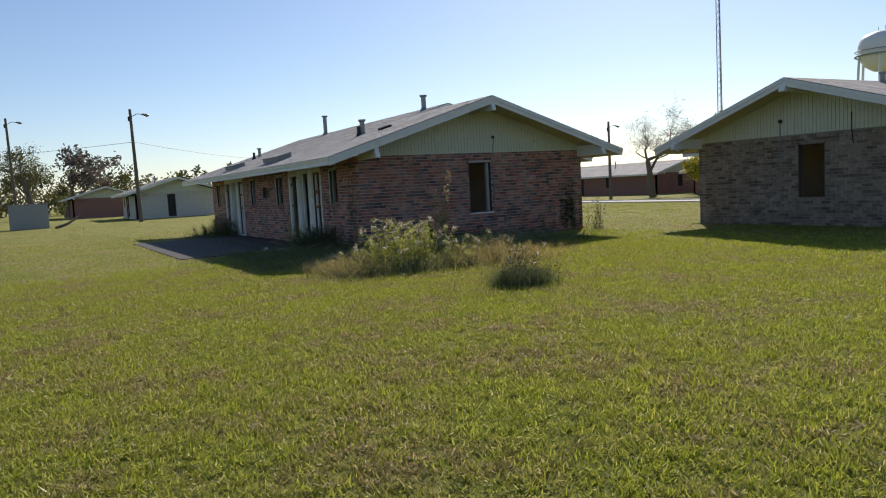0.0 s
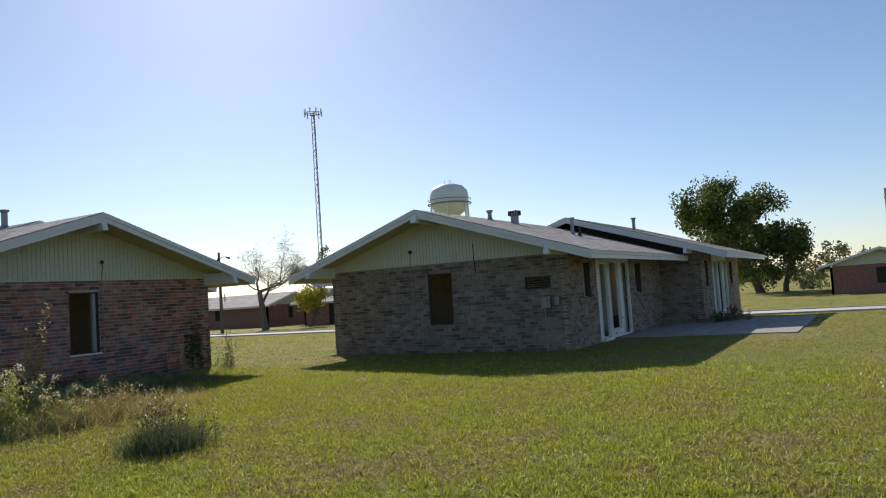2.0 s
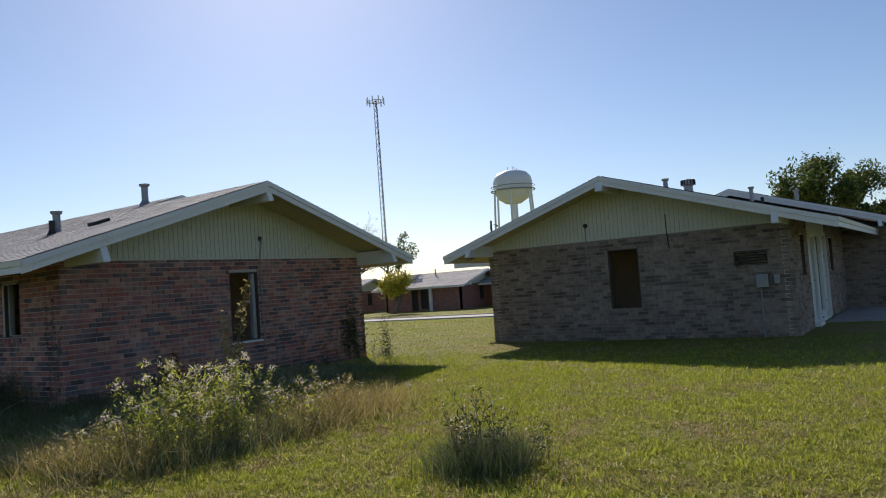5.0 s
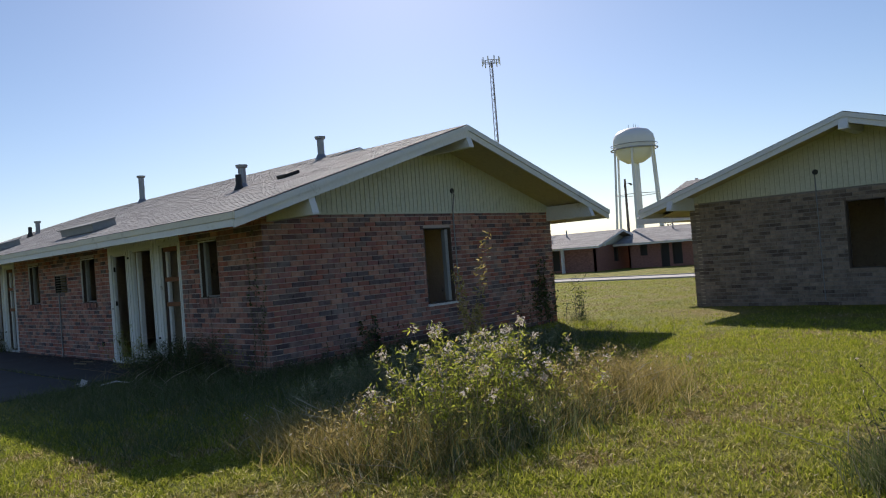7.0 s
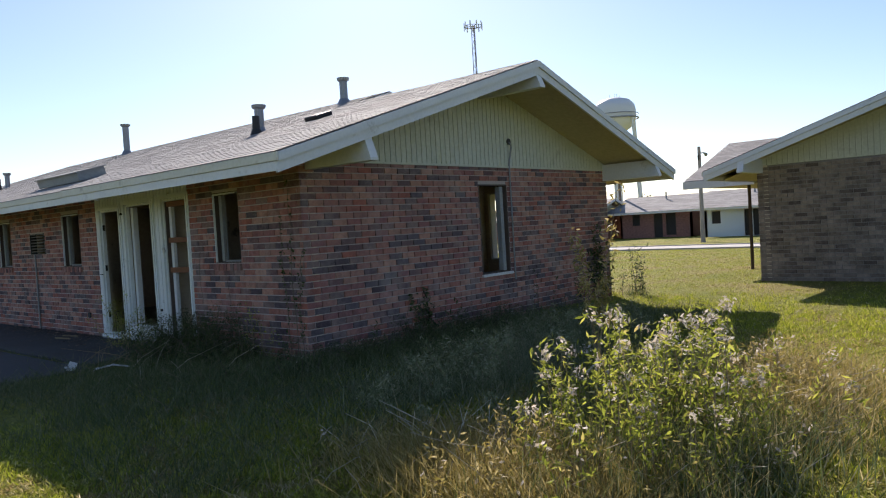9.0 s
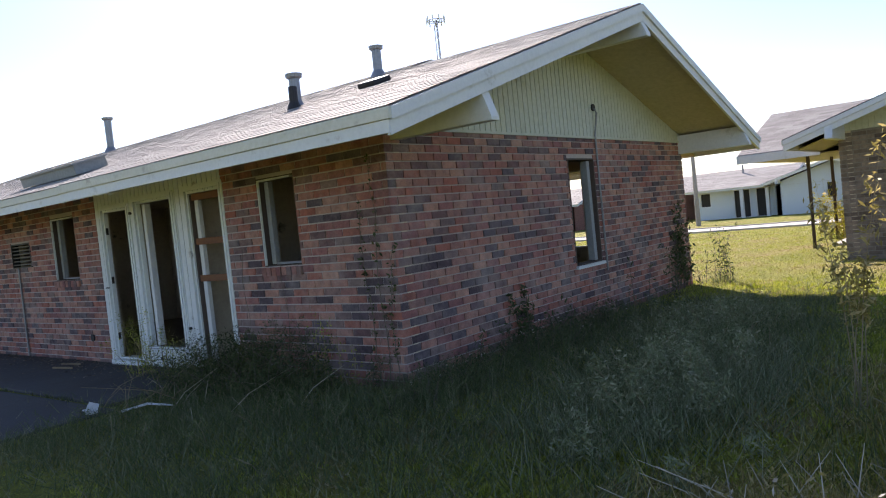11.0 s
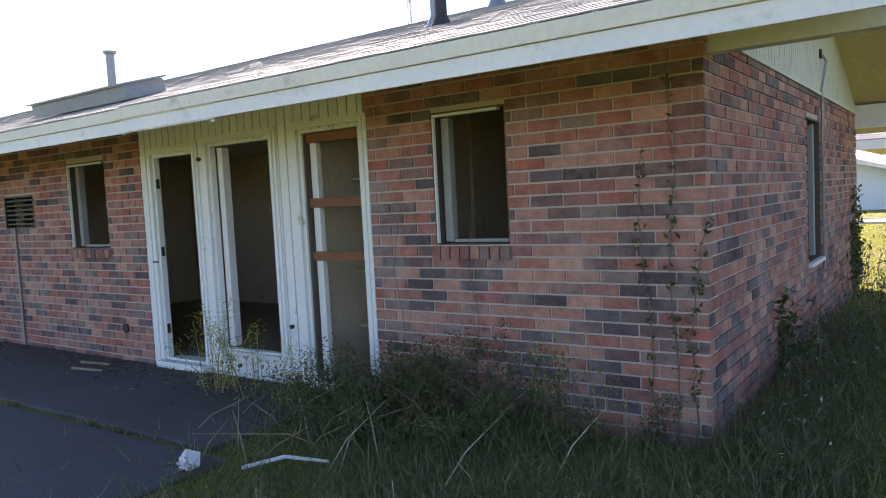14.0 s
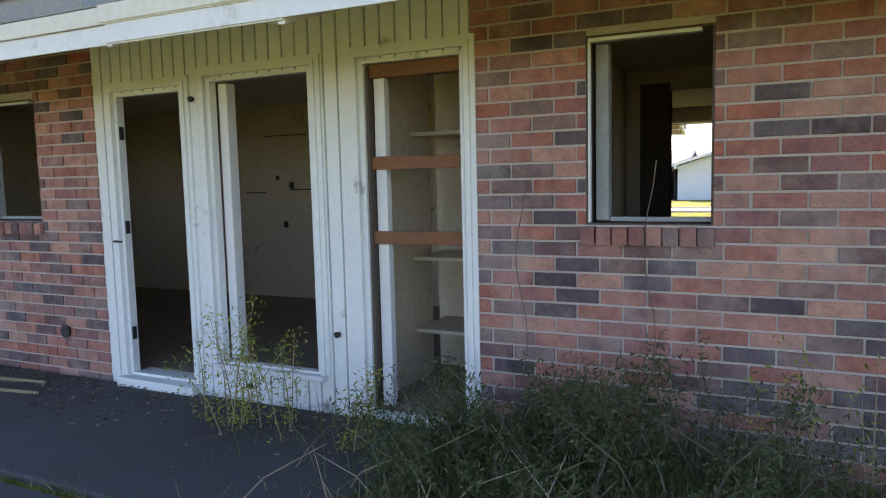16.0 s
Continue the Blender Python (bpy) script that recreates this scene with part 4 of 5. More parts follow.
far_house(pose(78.2, 4.66, GZ, 0, 0, -90), 8.8, 9.0, M_FARRED, "distant red brick bungalow with wide roof", [WIN], SIDE)
far_house(pose(76.6, -16.5, GZ), 7.2, 9.5, M_FARPALE, "distant pale brick bungalow with long grey roof", [], [(1.5, 2.5, 0.9, 2.0), (4.0, 5.5, 0.0, 2.1), (6.5, 7.6, 0.0, 2.1)])
far_house(pose(76.0, -29.0, GZ), 8.2, 12.0, M_FARPALE, "distant pale brick bungalow with long grey roof", [], [(1.5, 2.5, 0.9, 2.0), (4.0, 6.5, 0.0, 2.1), (8.5, 9.6, 0.9, 2.1)])
far_house(pose(57.8, 26.3, GZ, 0, 0, -90), 7.3, 8.0, M_WHITEWALL, "pale blue-white painted bungalow across the street", [(3.1, 3.75, 0.95, 2.05)], SIDE, M_WHITEWALL)
far_house(pose(59.2, 26.6, GZ), 7.3, 6.2, M_WHITEWALL, "pale blue-white painted bungalow wing with porch columns", [], [(0.5, 1.3, 1.0, 2.05), (3.0, 4.2, 0.0, 2.1), (4.6, 5.6, 0.0, 2.1)], M_WHITEWALL, [(-0.7, 0.6), (-0.7, 2.4)])
far_house(pose(62.0, 35.0, GZ), 7.2, 6.6, M_FARRED, "distant red brick bungalow across the street", [WIN], SIDE)
far_house(pose(58.5, 43.0, GZ), 7.2, 9.0, M_FARRED, "distant dark brick bungalow across the street", [WIN], SIDE, None, [(-0.7, 3.0)])
far_house(pose(60.0, 58.5, GZ), 7.2, 18.0, M_FARRED, "long distant brick bungalow beyond the bare tree", [WIN], [(1.5, 2.6, 0.0, 2.1), (3.2, 4.4, 0.0, 2.1), (5.0, 6.0, 0.0, 2.1), (10, 11, 0.9, 2.1)], None, [(-0.5, 13), (-0.5, 15)])
far_house(pose(8.48, 71.0, 0), 7.2, 10.0, M_FARPALE, "distant pale brick bungalow beyond the patio", [(2.75, 3.45, 0.1, 2.15)], SIDE)
far_house(pose(4.6, 96.0, 0), 7.2, 12.0, M_FARRED, "distant brick bungalow before the trees", [(5.5, 6.2, 0.0, 2.1)], SIDE)


# ---- poles, tank, mast ----
def utility_pole(x, y, height, lamp=True, lean=0.0, material=M_POLE):
    p = thing("utility_pole", pose(x, y, ground_z(x), 0, lean, 0), "tall weathered wooden utility pole on the lawn", "utility pole", "utility poles")
    part("pole", tube(bmesh.new(), [(0, 0, -0.3), (0, 0, height)], [0.16, 0.10], 10), material, p)
    if lamp:
        part("lamp_arm", tube(bmesh.new(), [(0, 0, height - 0.6), (0.5, 0, height - 0.35), (0.9, 0, height - 0.4)], [0.03, 0.03, 0.03], 6), M_GALV, p)
        part("lamp_head", tube(bmesh.new(), [(0.85, 0, height - 0.38), (1.2, 0, height - 0.48), (1.35, 0, height - 0.5)], [0.06, 0.12, 0.05], 8), M_GALV, p)
        part("insulator", tube(bmesh.new(), [(-0.15, 0, height - 0.9), (-0.15, 0, height - 0.6), (-0.15, 0, height - 0.55)], [0.05, 0.07, 0.03], 8), M_DARKMETAL, p)
    return p


utility_pole(7.65, 61.5, 8.7, True, -0.8)
utility_pole(-0.9, 82, 10.2, True, -1.0)
utility_pole(54.6, 0.5, 7.0, True, 0.6, M_GREYPOLE)
utility_pole(92.0, -8.7, 7.6, True, 0.0, M_GREYPOLE)
utility_pole(50.4, 29.5, 6.4, True, 0.0, M_GREYPOLE)
utility_pole(48.0, 52.6, 7.3)
utility_pole(66.0, 43.6, 8.6)


def wire(p, q, sag):
    pts = []
    for i in range(17):
        f = i / 16
        a = Vector(p).lerp(Vector(q), f)
        pts.append((a.x, a.y, a.z - sag * 4 * f * (1 - f)))
    single("overhead_wire", tube(bmesh.new(), pts, [0.014] * 17, 4), M_WIRE, Matrix(), "thin sagging black overhead wire between poles", "wire", "overhead wires")


wire((7.65, 61.5, 6.2), (34, 90, 6.0), 0.7)
wire((7.65, 61.5, 6.2), (-40, 78, 6.0), 1.0)


def water_tower():
    t = thing("water_tower", Matrix.Translation((213.8, 121.0, 2.6)) @ Matrix.Scale(1.22, 4), "white steel water tower on slim legs beyond the houses", "water tower")
    prof = [(0.0, 19.9), (2.2, 20.3), (4.0, 21.5), (5.1, 23.2), (5.35, 24.3), (5.35, 26.0), (5.0, 27.4), (3.9, 28.6), (2.0, 29.2), (0.0, 29.4)]
    bm = tube(bmesh.new(), [(0, 0, z) for r, z in prof], [max(r, 0.05) for r, z in prof], 32)
    tank = part("tank", bm, M_TANK, t)
    for f in tank.data.polygons:
        f.use_smooth = True
    bm = bmesh.new()
    for r, z in ((5.9, 23.8), (5.9, 24.9)):
        ring = [(r * math.cos(a), r * math.sin(a), z) for a in [k * math.tau / 32 for k in range(33)]]
        tube(bm, ring, [0.09 if z > 24 else 0.2] * 33, 5)
    part("balcony_rail", bm, M_GALV, t)
    part("riser", tube(bmesh.new(), [(0, 0, -3.2), (0, 0, 20.2)], [1.0, 1.0], 16), M_TANK, t)
    for k in range(6):
        a = (k + 0.35) * math.tau / 6
        p0, p1 = (6.6 * math.cos(a), 6.6 * math.sin(a), -3.2), (5.3 * math.cos(a), 5.3 * math.sin(a), 24)
        part("leg", tube(bmesh.new(), [p0, p1], [0.32, 0.28], 8), M_TANK, t)
        a2 = a + math.tau / 6
        part("strut", tube(bmesh.new(), [(5.95 * math.cos(a), 5.95 * math.sin(a), 12), (5.95 * math.cos(a2), 5.95 * math.sin(a2), 12)], [0.1, 0.1], 5), M_TANK, t)
    for x, y, hh in ((0.6, 0, 1.4), (-1.2, 0.5, 1.0), (1.6, -0.8, 0.8), (-0.3, -1.0, 1.1)):
        part("antenna", tube(bmesh.new(), [(x, y, 29), (x, y, 29.2 + hh)], [0.07, 0.05], 5), M_GALV, t)


water_tower()


def radio_mast():
    t = thing("radio_mast", pose(175, 145.2, -0.65), "tall thin lattice radio mast with antennas on top", "mast")
    h, w = 60.5, 0.75
    legs = [Vector((w * math.cos(a), w * math.sin(a), 0)) for a in (0.4, 0.4 + math.tau / 3, 0.4 + 2 * math.tau / 3)]
    for q in legs:
        part("mast_leg", tube(bmesh.new(), [q, q * 0.75 + Vector((0, 0, h))], [0.12, 0.10], 5), M_POLE, t)
    bm = bmesh.new()
    n = 34
    for i in range(n):
        for k in range(3):
            f0, f1 = i / n, (i + 1) / n
            a = legs[k] * (1 - 0.25 * f0) + Vector((0, 0, h * f0))
            b = legs[(k + 1) % 3] * (1 - 0.25 * f1) + Vector((0, 0, h * f1))
            tube(bm, [a, b], [0.05, 0.05], 4, False)
    part("lattice", bm, M_POLE, t)
    for k in range(9):
        a = k * math.tau / 9
        part("antenna_panel", box_bm((-0.16, -0.1, 0), (0.16, 0.1, 2.4), 0.02), M_TANK, t).matrix_local = pose(2.7 * math.cos(a), 2.7 * math.sin(a), h - 1.2, 0, 0, math.degrees(a) + 90)
    bm = bmesh.new()
    ring = [(2.6 * math.cos(a), 2.6 * math.sin(a), h) for a in [k * math.tau / 12 for k in range(13)]]
    tube(bm, ring, [0.09] * 13, 5)
    for k in range(3):
        a = k * math.tau / 3
        tube(bm, [(0, 0, h), (2.6 * math.cos(a), 2.6 * math.sin(a), h)], [0.09, 0.09], 5)
    part("antenna_frame", bm, M_POLE, t)


radio_mast()

# ---- shed and fallen limb on the far lawn ----
sh = thing("metal_shed", pose(-1.2, 60.5, 0), "small pale grey metal box shed on the lawn", "shed")
part("body", box_bm((0, 0, 0), (2.5, 2.0, 1.75), 0.02), M_GALV, sh)
part("lid", box_bm((-0.05, -0.05, 1.752), (2.55, 2.05, 1.82), 0.02), M_GALV, sh)
single("fallen_branch", tube(bmesh.new(), [(1.6, 58, 0.05), (2.3, 58.3, 0.25), (3.2, 59, 0.75), (4.0, 59.5, 1.5)], [0.12, 0.1, 0.07, 0.03], 6), M_BARK, Matrix(), "broken bare branch lying on the lawn", "branch")


# ---- trees ----
def leaf_cloud(rng, centres, radii, count, size, slim=0.45):
    """Leaf quads scattered about many clump centres."""
    c = np.asarray(centres)
    r = np.asarray(radii)
    i = rng.integers(0, len(c), count)
    d = rng.normal(size=(count, 3))
    d /= np.linalg.norm(d, axis=1)[:, None]
    p = c[i] + d * (r[i] * rng.random(count) ** 0.45)[:, None]
    a = rng.normal(size=(count, 3))
    a /= np.linalg.norm(a, axis=1)[:, None]
    b = np.cross(a, rng.normal(size=(count, 3)))
    b /= np.linalg.norm(b, axis=1)[:, None]
    s = (size * (0.6 + 0.8 * rng.random(count)))[:, None]
    q = np.stack([p - a * s, p + b * s * slim, p + a * s, p - b * s * slim], 1)
    return q.reshape(-1, 3)


def limbs(rng, height, trunk_r, spread, levels, first=0.3):
    """Branching limbs; gives the mesh and the ends of the twigs."""
    bm, ends = bmesh.new(), []

    def grow(p, d, length, r, lev):
        pts, rad = [p], [r]
        for i in range(3):
            d = (d + Vector(rng.normal(size=3) * 0.13) + Vector((0, 0, 0.05))).normalized()
            p = p + d * length / 3
            pts.append(p)
            rad.append(r * (1 - 0.13 * (i + 1)))
        tube(bm, pts, rad, 7 if lev == 0 else 5 if lev < 3 else 3, False)
        if lev >= levels:
            ends.append(p)
            return
        for k in range(3 if lev else 4):
            t = d + Vector(rng.normal(size=3)) * spread
            t.z = abs(t.z) * 0.7 + 0.12
            q = pts[-1] if k < 2 else pts[2]
            grow(q, t.normalized(), length * rng.uniform(0.55, 0.8), rad[-1] * 0.72, lev + 1)
        if lev >= 2:
            ends.append(p)
    grow(Vector((0, 0, -0.1)), Vector((0, 0, 1)), height * first, trunk_r, 0)
    top = max(v.co.z for v in bm.verts)
    k = height / top
    for v in bm.verts:
        v.co *= k
    return bm, [e * k for e in ends]


def tree(x, y, height, seed, leaf, count, size, clump, label, spread=0.55, levels=3, trunk=0.25, name="tree", widen=1.0, slim=0.45, first=0.3, skirt=0):
    rng = np.random.default_rng(seed)
    bm, ends = limbs(rng, height, trunk, spread, levels, first)
    if widen != 1.0:
        for v in bm.verts:
            v.co.x *= widen
            v.co.y *= widen
        ends = [Vector((e.x * widen, e.y * widen, e.z)) for e in ends]
    t = thing(name, pose(x, y, ground_z(x), 0, 0, seed * 57 % 360), label, "tree")
    part("trunk", bm, M_BARK, t)
    for k in range(skirt):
        a, d = rng.uniform(0, math.tau), rng.uniform(0.12, 0.36) * height
        ends.append(Vector((d * math.cos(a), d * math.sin(a), rng.uniform(0.14, 0.5) * height)))
    if count:
        q = leaf_cloud(rng, [tuple(e) for e in ends], [clump * rng.uniform(0.6, 1.2) for e in ends], count, size, slim)
        ob = new("crown", tri_mesh("crown", q, 4, leaf))
        ob.parent = t


tree(88.9, 12.3, 12.4, 3, M_OAK, 22000, 0.2, 1.35, "leafy green tree with full uneven crown behind the tan house", 0.75, 4, 0.22, widen=0.95, first=0.2, skirt=45)
tree(88.2, 9.8, 7.2, 35, M_OAK, 9000, 0.18, 1.1, "lower leafy tree beside the tall one", 0.6, 4, 0.12, first=0.15, skirt=15)
tree(52.5, 51.6, 9.0, 5, M_TWIG, 3600, 0.3, 0.9, "bare leafless tree on the grass by the street", 0.5, 5, 0.26, slim=0.035)
tree(54.5, 47.9, 3.6, 8, M_YELLOW, 2600, 0.14, 0.7, "small yellow-leaved tree by the street", 0.6, 3, 0.12)
tree(63.0, 53.8, 8.2, 12, M_OAK, 1500, 0.14, 0.6, "thin tree with sparse green leaves", 0.35, 3, 0.15)
tree(1.4, 120, 10.5, 21, M_FARLEAF, 2200, 0.15, 0.9, "tall half-bare tree at the wood edge", 0.35, 4, 0.3)
tree(4.6, 112, 9.6, 22, M_TWIG, 1600, 0.3, 0.9, "bare spreading tree at the wood edge", 0.5, 5, 0.3)
tree(0.0, 130, 9.0, 23, M_FARLEAF, 2400, 0.15, 1.0, "half-bare tree at the wood edge", 0.4, 4, 0.3)


def far_woods():
    """A belt of distant woodland beyond the houses."""
    rng = np.random.default_rng(4)
    c, r = [], []
    for k in range(330):
        if k < 160:
            x, y, h = rng.uniform(-60, 60), rng.uniform(140, 190), rng.uniform(4, 9.5)
        elif k < 260:
            x, y, h = rng.uniform(150, 260), rng.uniform(-60, 60), rng.uniform(3, 7)
        else:
            x, y, h = rng.uniform(170, 260), rng.uniform(60, 260), rng.uniform(3, 6)
        for j in range(5):
            c.append((x + rng.normal() * 2, y + rng.normal() * 2, h * rng.uniform(0.15, 0.95) - 0.6))
            r.append(rng.uniform(0.9, 2.0))
    q = leaf_cloud(rng, c, r, 60000, 0.42)
    ob = new("far_woods", tri_mesh("far_woods", q, 4, M_FARLEAF))
    tagged(ob, "belt of distant green and brown autumn woodland", "woods", kind="stuff")


far_woods()


# ---- weeds ----
def blades(rng, xy, z, height, width, lean, taper=True):
    """Bent grass blades, each a triangle or a pair, as an array of corners."""
    n = len(xy)
    a = rng.uniform(0, math.tau, n)
    l = rng.uniform(0, lean, n)
    b = rng.uniform(0, math.tau, n)
    base = np.column_stack([xy, z])
    side = np.column_stack([np.cos(a), np.sin(a), np.zeros(n)]) * (width / 2)[:, None]
    tip = base + np.column_stack([np.cos(b) * l * height, np.sin(b) * l * height, height])
    return np.stack([base - side, base + side, tip], 1).reshape(-1, 3)


def weed_clump(name, x, y, seed, spread, height, stems, leaves, mats, label, leaf_size=0.05, flowers=0, blades_n=0, blade_h=0.4, category="weeds", lean=0.35, leaf_from=0.15):
    """Upright stems with leaves, loose blades at the foot, and flower heads."""
    rng = np.random.default_rng(seed)
    t = thing(name, pose(x, y, 0), label, category)
    bm, pts, tips = bmesh.new(), [], []
    for i in range(stems):
        px, py = rng.normal(size=2) * np.array(spread) * 0.5
        h = height * rng.uniform(0.5, 1.0) * (0.5 + 0.5 * math.exp(-1.5 * ((px / spread[0]) ** 2 + (py / spread[1]) ** 2)))
        dx, dy = rng.normal(size=2) * lean * h * 0.5
        p = [Vector((px, py, -0.02)), Vector((px + dx * 0.35, py + dy * 0.35, h * 0.5)), Vector((px + dx, py + dy, h))]
        tube(bm, p, [0.0042, 0.0034, 0.0015], 4, False)
        for f in np.linspace(leaf_from, 1.0, 7):
            q = p[0].lerp(p[1], f * 2) if f < 0.5 else p[1].lerp(p[2], f * 2 - 1)
            pts.append(tuple(q))
        tips.append(tuple(p[2]))
    tagged(part("stalk_mass", bm, mats[0], t), kind="stuff")
    if leaves:
        ob = new("foliage", tri_mesh("foliage", leaf_cloud(rng, pts, [max(leaf_size * 2.2, 0.085)] * len(pts), leaves, leaf_size, 0.26), 4, mats[1]))
        tagged(ob, kind="stuff").parent = t
    if blades_n:
        xy = rng.normal(size=(blades_n, 2)) * np.array(spread) * 0.55
        h = blade_h * rng.uniform(0.35, 1.0, blades_n)
        ob = new("foot_grass", tri_mesh("foot_grass", blades(rng, xy, np.zeros(blades_n) - 0.01, h, np.full(blades_n, 0.009), 0.7 + lean), 3, mats[2]))
        tagged(ob, kind="stuff").parent = t
    if flowers:
        ob = new("bloom", tri_mesh("bloom", leaf_cloud(rng, tips, [0.05] * len(tips), flowers, 0.016), 4, M_FLOWER))
        tagged(ob, kind="stuff").parent = t
    return t


GREENS, GOLD, DARK = (M_STEM, M_WEED, M_TALLGRASS), (M_STEM, M_DRYWEED, M_DRYWEED), (M_POLE, M_DARKWEED, M_TALLGRASS)
STRAW = (M_STRAW, M_DRYWEED, M_DRYWEED)
weed_clump("weed_patch", 5.95, 12.15, 1, (1.0, 0.75), 1.1, 75, 5200, GREENS, "tall flowering green weeds with pale seed heads", 0.026, 1250, 4500, 0.4, lean=0.28)
weed_clump("weed_patch", 6.9, 12.35, 24, (1.2, 0.8), 0.78, 45, 2400, GREENS, "lower flowering weeds beside the tall clump", 0.026, 700, 2500, 0.35, lean=0.5)
weed_clump("dry_weed_patch", 7.6, 12.15, 2, (1.3, 0.8), 0.5, 90, 6000, GOLD, "golden dry weeds and dead grass", 0.02, 90, 11000, 0.32, lean=1.0)
weed_clump("dry_weed_patch", 5.2, 12.7, 6, (0.55, 0.9), 0.42, 60, 3500, GOLD, "golden dry weeds and dead grass", 0.02, 60, 9000, 0.3, lean=1.0)
weed_clump("dry_weed_patch", 6.3, 11.8, 25, (1.3, 0.4), 0.3, 40, 1200, GREENS, "low mixed weeds at the patch edge", 0.018, 60, 5000, 0.2, lean=0.9)
weed_clump("dead_stalks", 5.3, 12.9, 61, (0.7, 1.1), 0.42, 110, 0, STRAW, "bleached dead stalks bent over the weeds", 0.012, 0, 0, 0.25, lean=1.5)
weed_clump("dead_stalks", 7.4, 12.2, 62, (1.4, 0.8), 0.38, 120, 0, STRAW, "bleached dead stalks bent over the weeds", 0.012, 0, 0, 0.25, lean=1.7)
weed_clump("dead_stalks", 6.2, 11.75, 63, (1.5, 0.4), 0.26, 90, 0, STRAW, "bleached dead stalks lying at the patch edge", 0.012, 0, 0, 0.25, lean=2.8)
weed_clump("grass_tussock", 6.2, 8.75, 3, (0.36, 0.32), 0.74, 42, 900, DARK, "dark grass tussock with dry stalks on the lawn", 0.024, 60, 3800, 0.32, "tussock", 0.45)
weed_clump("dead_stalks", 6.2, 8.75, 64, (0.5, 0.45), 0.34, 34, 0, STRAW, "bleached dead blades bent round the tussock", 0.012, 0, 0, 0.25, lean=1.8)
weed_clump("tall_stalk", 7.55, 13.42, 4, (0.04, 0.04), 1.9, 5, 620, (M_STEM, M_DRYWEED, M_WEED), "tall golden feathery weed stalk before the gable", 0.03, 0, 0, 0.3, "weed", 0.16, 0.62)
weed_clump("brush", 6.72, 18.5, 9, (0.5, 1.1), 0.72, 90, 20000, DARK, "dark tangled brush against the brick wall", 0.015, 0, 2600, 0.3, lean=1.0)
weed_clump("brush", 6.6, 19.2, 10, (0.35, 0.45), 0.55, 50, 8000, DARK, "dark tangled brush by the doorway", 0.014, 0, 700, 0.25, lean=1.2)
weed_clump("dead_stalks", 6.2, 19.2, 26, (0.8, 1.0), 0.4, 26, 0, GOLD, "dry broken grey stalks lying in the brush", 0.012, 0, 0, 0.25, lean=2.6)
weed_clump("dead_stalks", 6.35, 18.5, 65, (0.9, 1.4), 0.4, 16, 0, STRAW, "bleached dead stalks tangled in the dark brush", 0.012, 0, 0, 0.25, lean=2.0)
weed_clump("thin_weeds", 6.7, 20.5, 11, (0.2, 0.7), 1.0, 16, 2600, GREENS, "thin feathery weeds before the tall window", 0.014, 0, 40, 0.3, lean=0.6)
weed_clump("brush", 9.2, 16.5, 13, (2.4, 0.5), 0.42, 120, 7500, DARK, "dark brush along the gable wall", 0.016, 40, 4000, 0.3, lean=0.8)
weed_clump("thin_weeds", 8.9, 16.7, 27, (0.9, 0.2), 0.95, 7, 160, DARK, "thin leafy stalks against the gable wall", 0.035, 0, 0, 0.3, lean=0.25)
weed_clump("thin_weeds", 12.4, 16.7, 28, (1.4, 0.2), 1.0, 9, 300, DARK, "dead creeper and stalks against the gable wall", 0.03, 0, 0, 0.3, lean=0.25)
weed_clump("brush", 7.1, 16.5, 14, (0.7, 0.4), 0.32, 50, 3000, DARK, "dark brush at the house corner", 0.014, 10, 1800, 0.25, lean=0.8)
weed_clump("thin_weeds", 6.95, 17.75, 29, (0.1, 0.5), 0.85, 8, 260, GREENS, "thin weed shoots before the brick wall", 0.018, 0, 0, 0.3, lean=0.15)
weed_clump("thin_weeds", 14.45, 16.5, 15, (0.25, 0.25), 1.2, 12, 260, DARK, "leafy weeds at the far house corner", 0.035, 0, 100, 0.3, lean=0.3)
weed_clump("brush", 6.6, 29.4, 16, (0.9, 1.2), 0.9, 60, 5000, DARK, "green weeds growing at the patio end", 0.03, 20, 1200, 0.5)
weed_clump("brush", 26.6, 6.0, 17, (1.2, 0.5), 0.6, 30, 1500, DARK, "low weeds beside the tan house patio", 0.035, 0, 500, 0.4)
weed_clump("yellow_shrub", 22.9, 16.3, 18, (0.5, 0.5), 1.6, 40, 1500, (M_STEM, M_YELLOW, M_WEED), "yellow-green shrub by the porch posts", 0.045, 0, 200, 0.4, "shrub", 0.3)
weed_clump("brush", 68.5, 6.2, 19, (1.6, 1.0), 1.4, 40, 1500, DARK, "weeds beside the distant bungalow", 0.1, 0, 200, 0.4)


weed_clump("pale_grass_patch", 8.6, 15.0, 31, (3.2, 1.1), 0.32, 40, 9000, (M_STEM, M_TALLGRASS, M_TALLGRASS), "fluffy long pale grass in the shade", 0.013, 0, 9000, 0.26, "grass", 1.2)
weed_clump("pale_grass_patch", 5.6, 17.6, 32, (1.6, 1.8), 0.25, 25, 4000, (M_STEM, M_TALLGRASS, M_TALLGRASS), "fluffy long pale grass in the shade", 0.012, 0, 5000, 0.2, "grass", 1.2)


M_PALEGRASS = leaf_mat("pale_feathery_grass", [(0, (0.16, 0.19, 0.09)), (0.6, (0.26, 0.29, 0.15)), (1, (0.42, 0.40, 0.26))], 0.4)
weed_clump("pale_grass_patch", 7.6, 14.6, 36, (1.5, 0.8), 0.42, 60, 9000, (M_STEM, M_PALEGRASS, M_PALEGRASS), "pale feathery grass bent over in the shade", 0.022, 0, 4500, 0.3, "grass", 0.9)
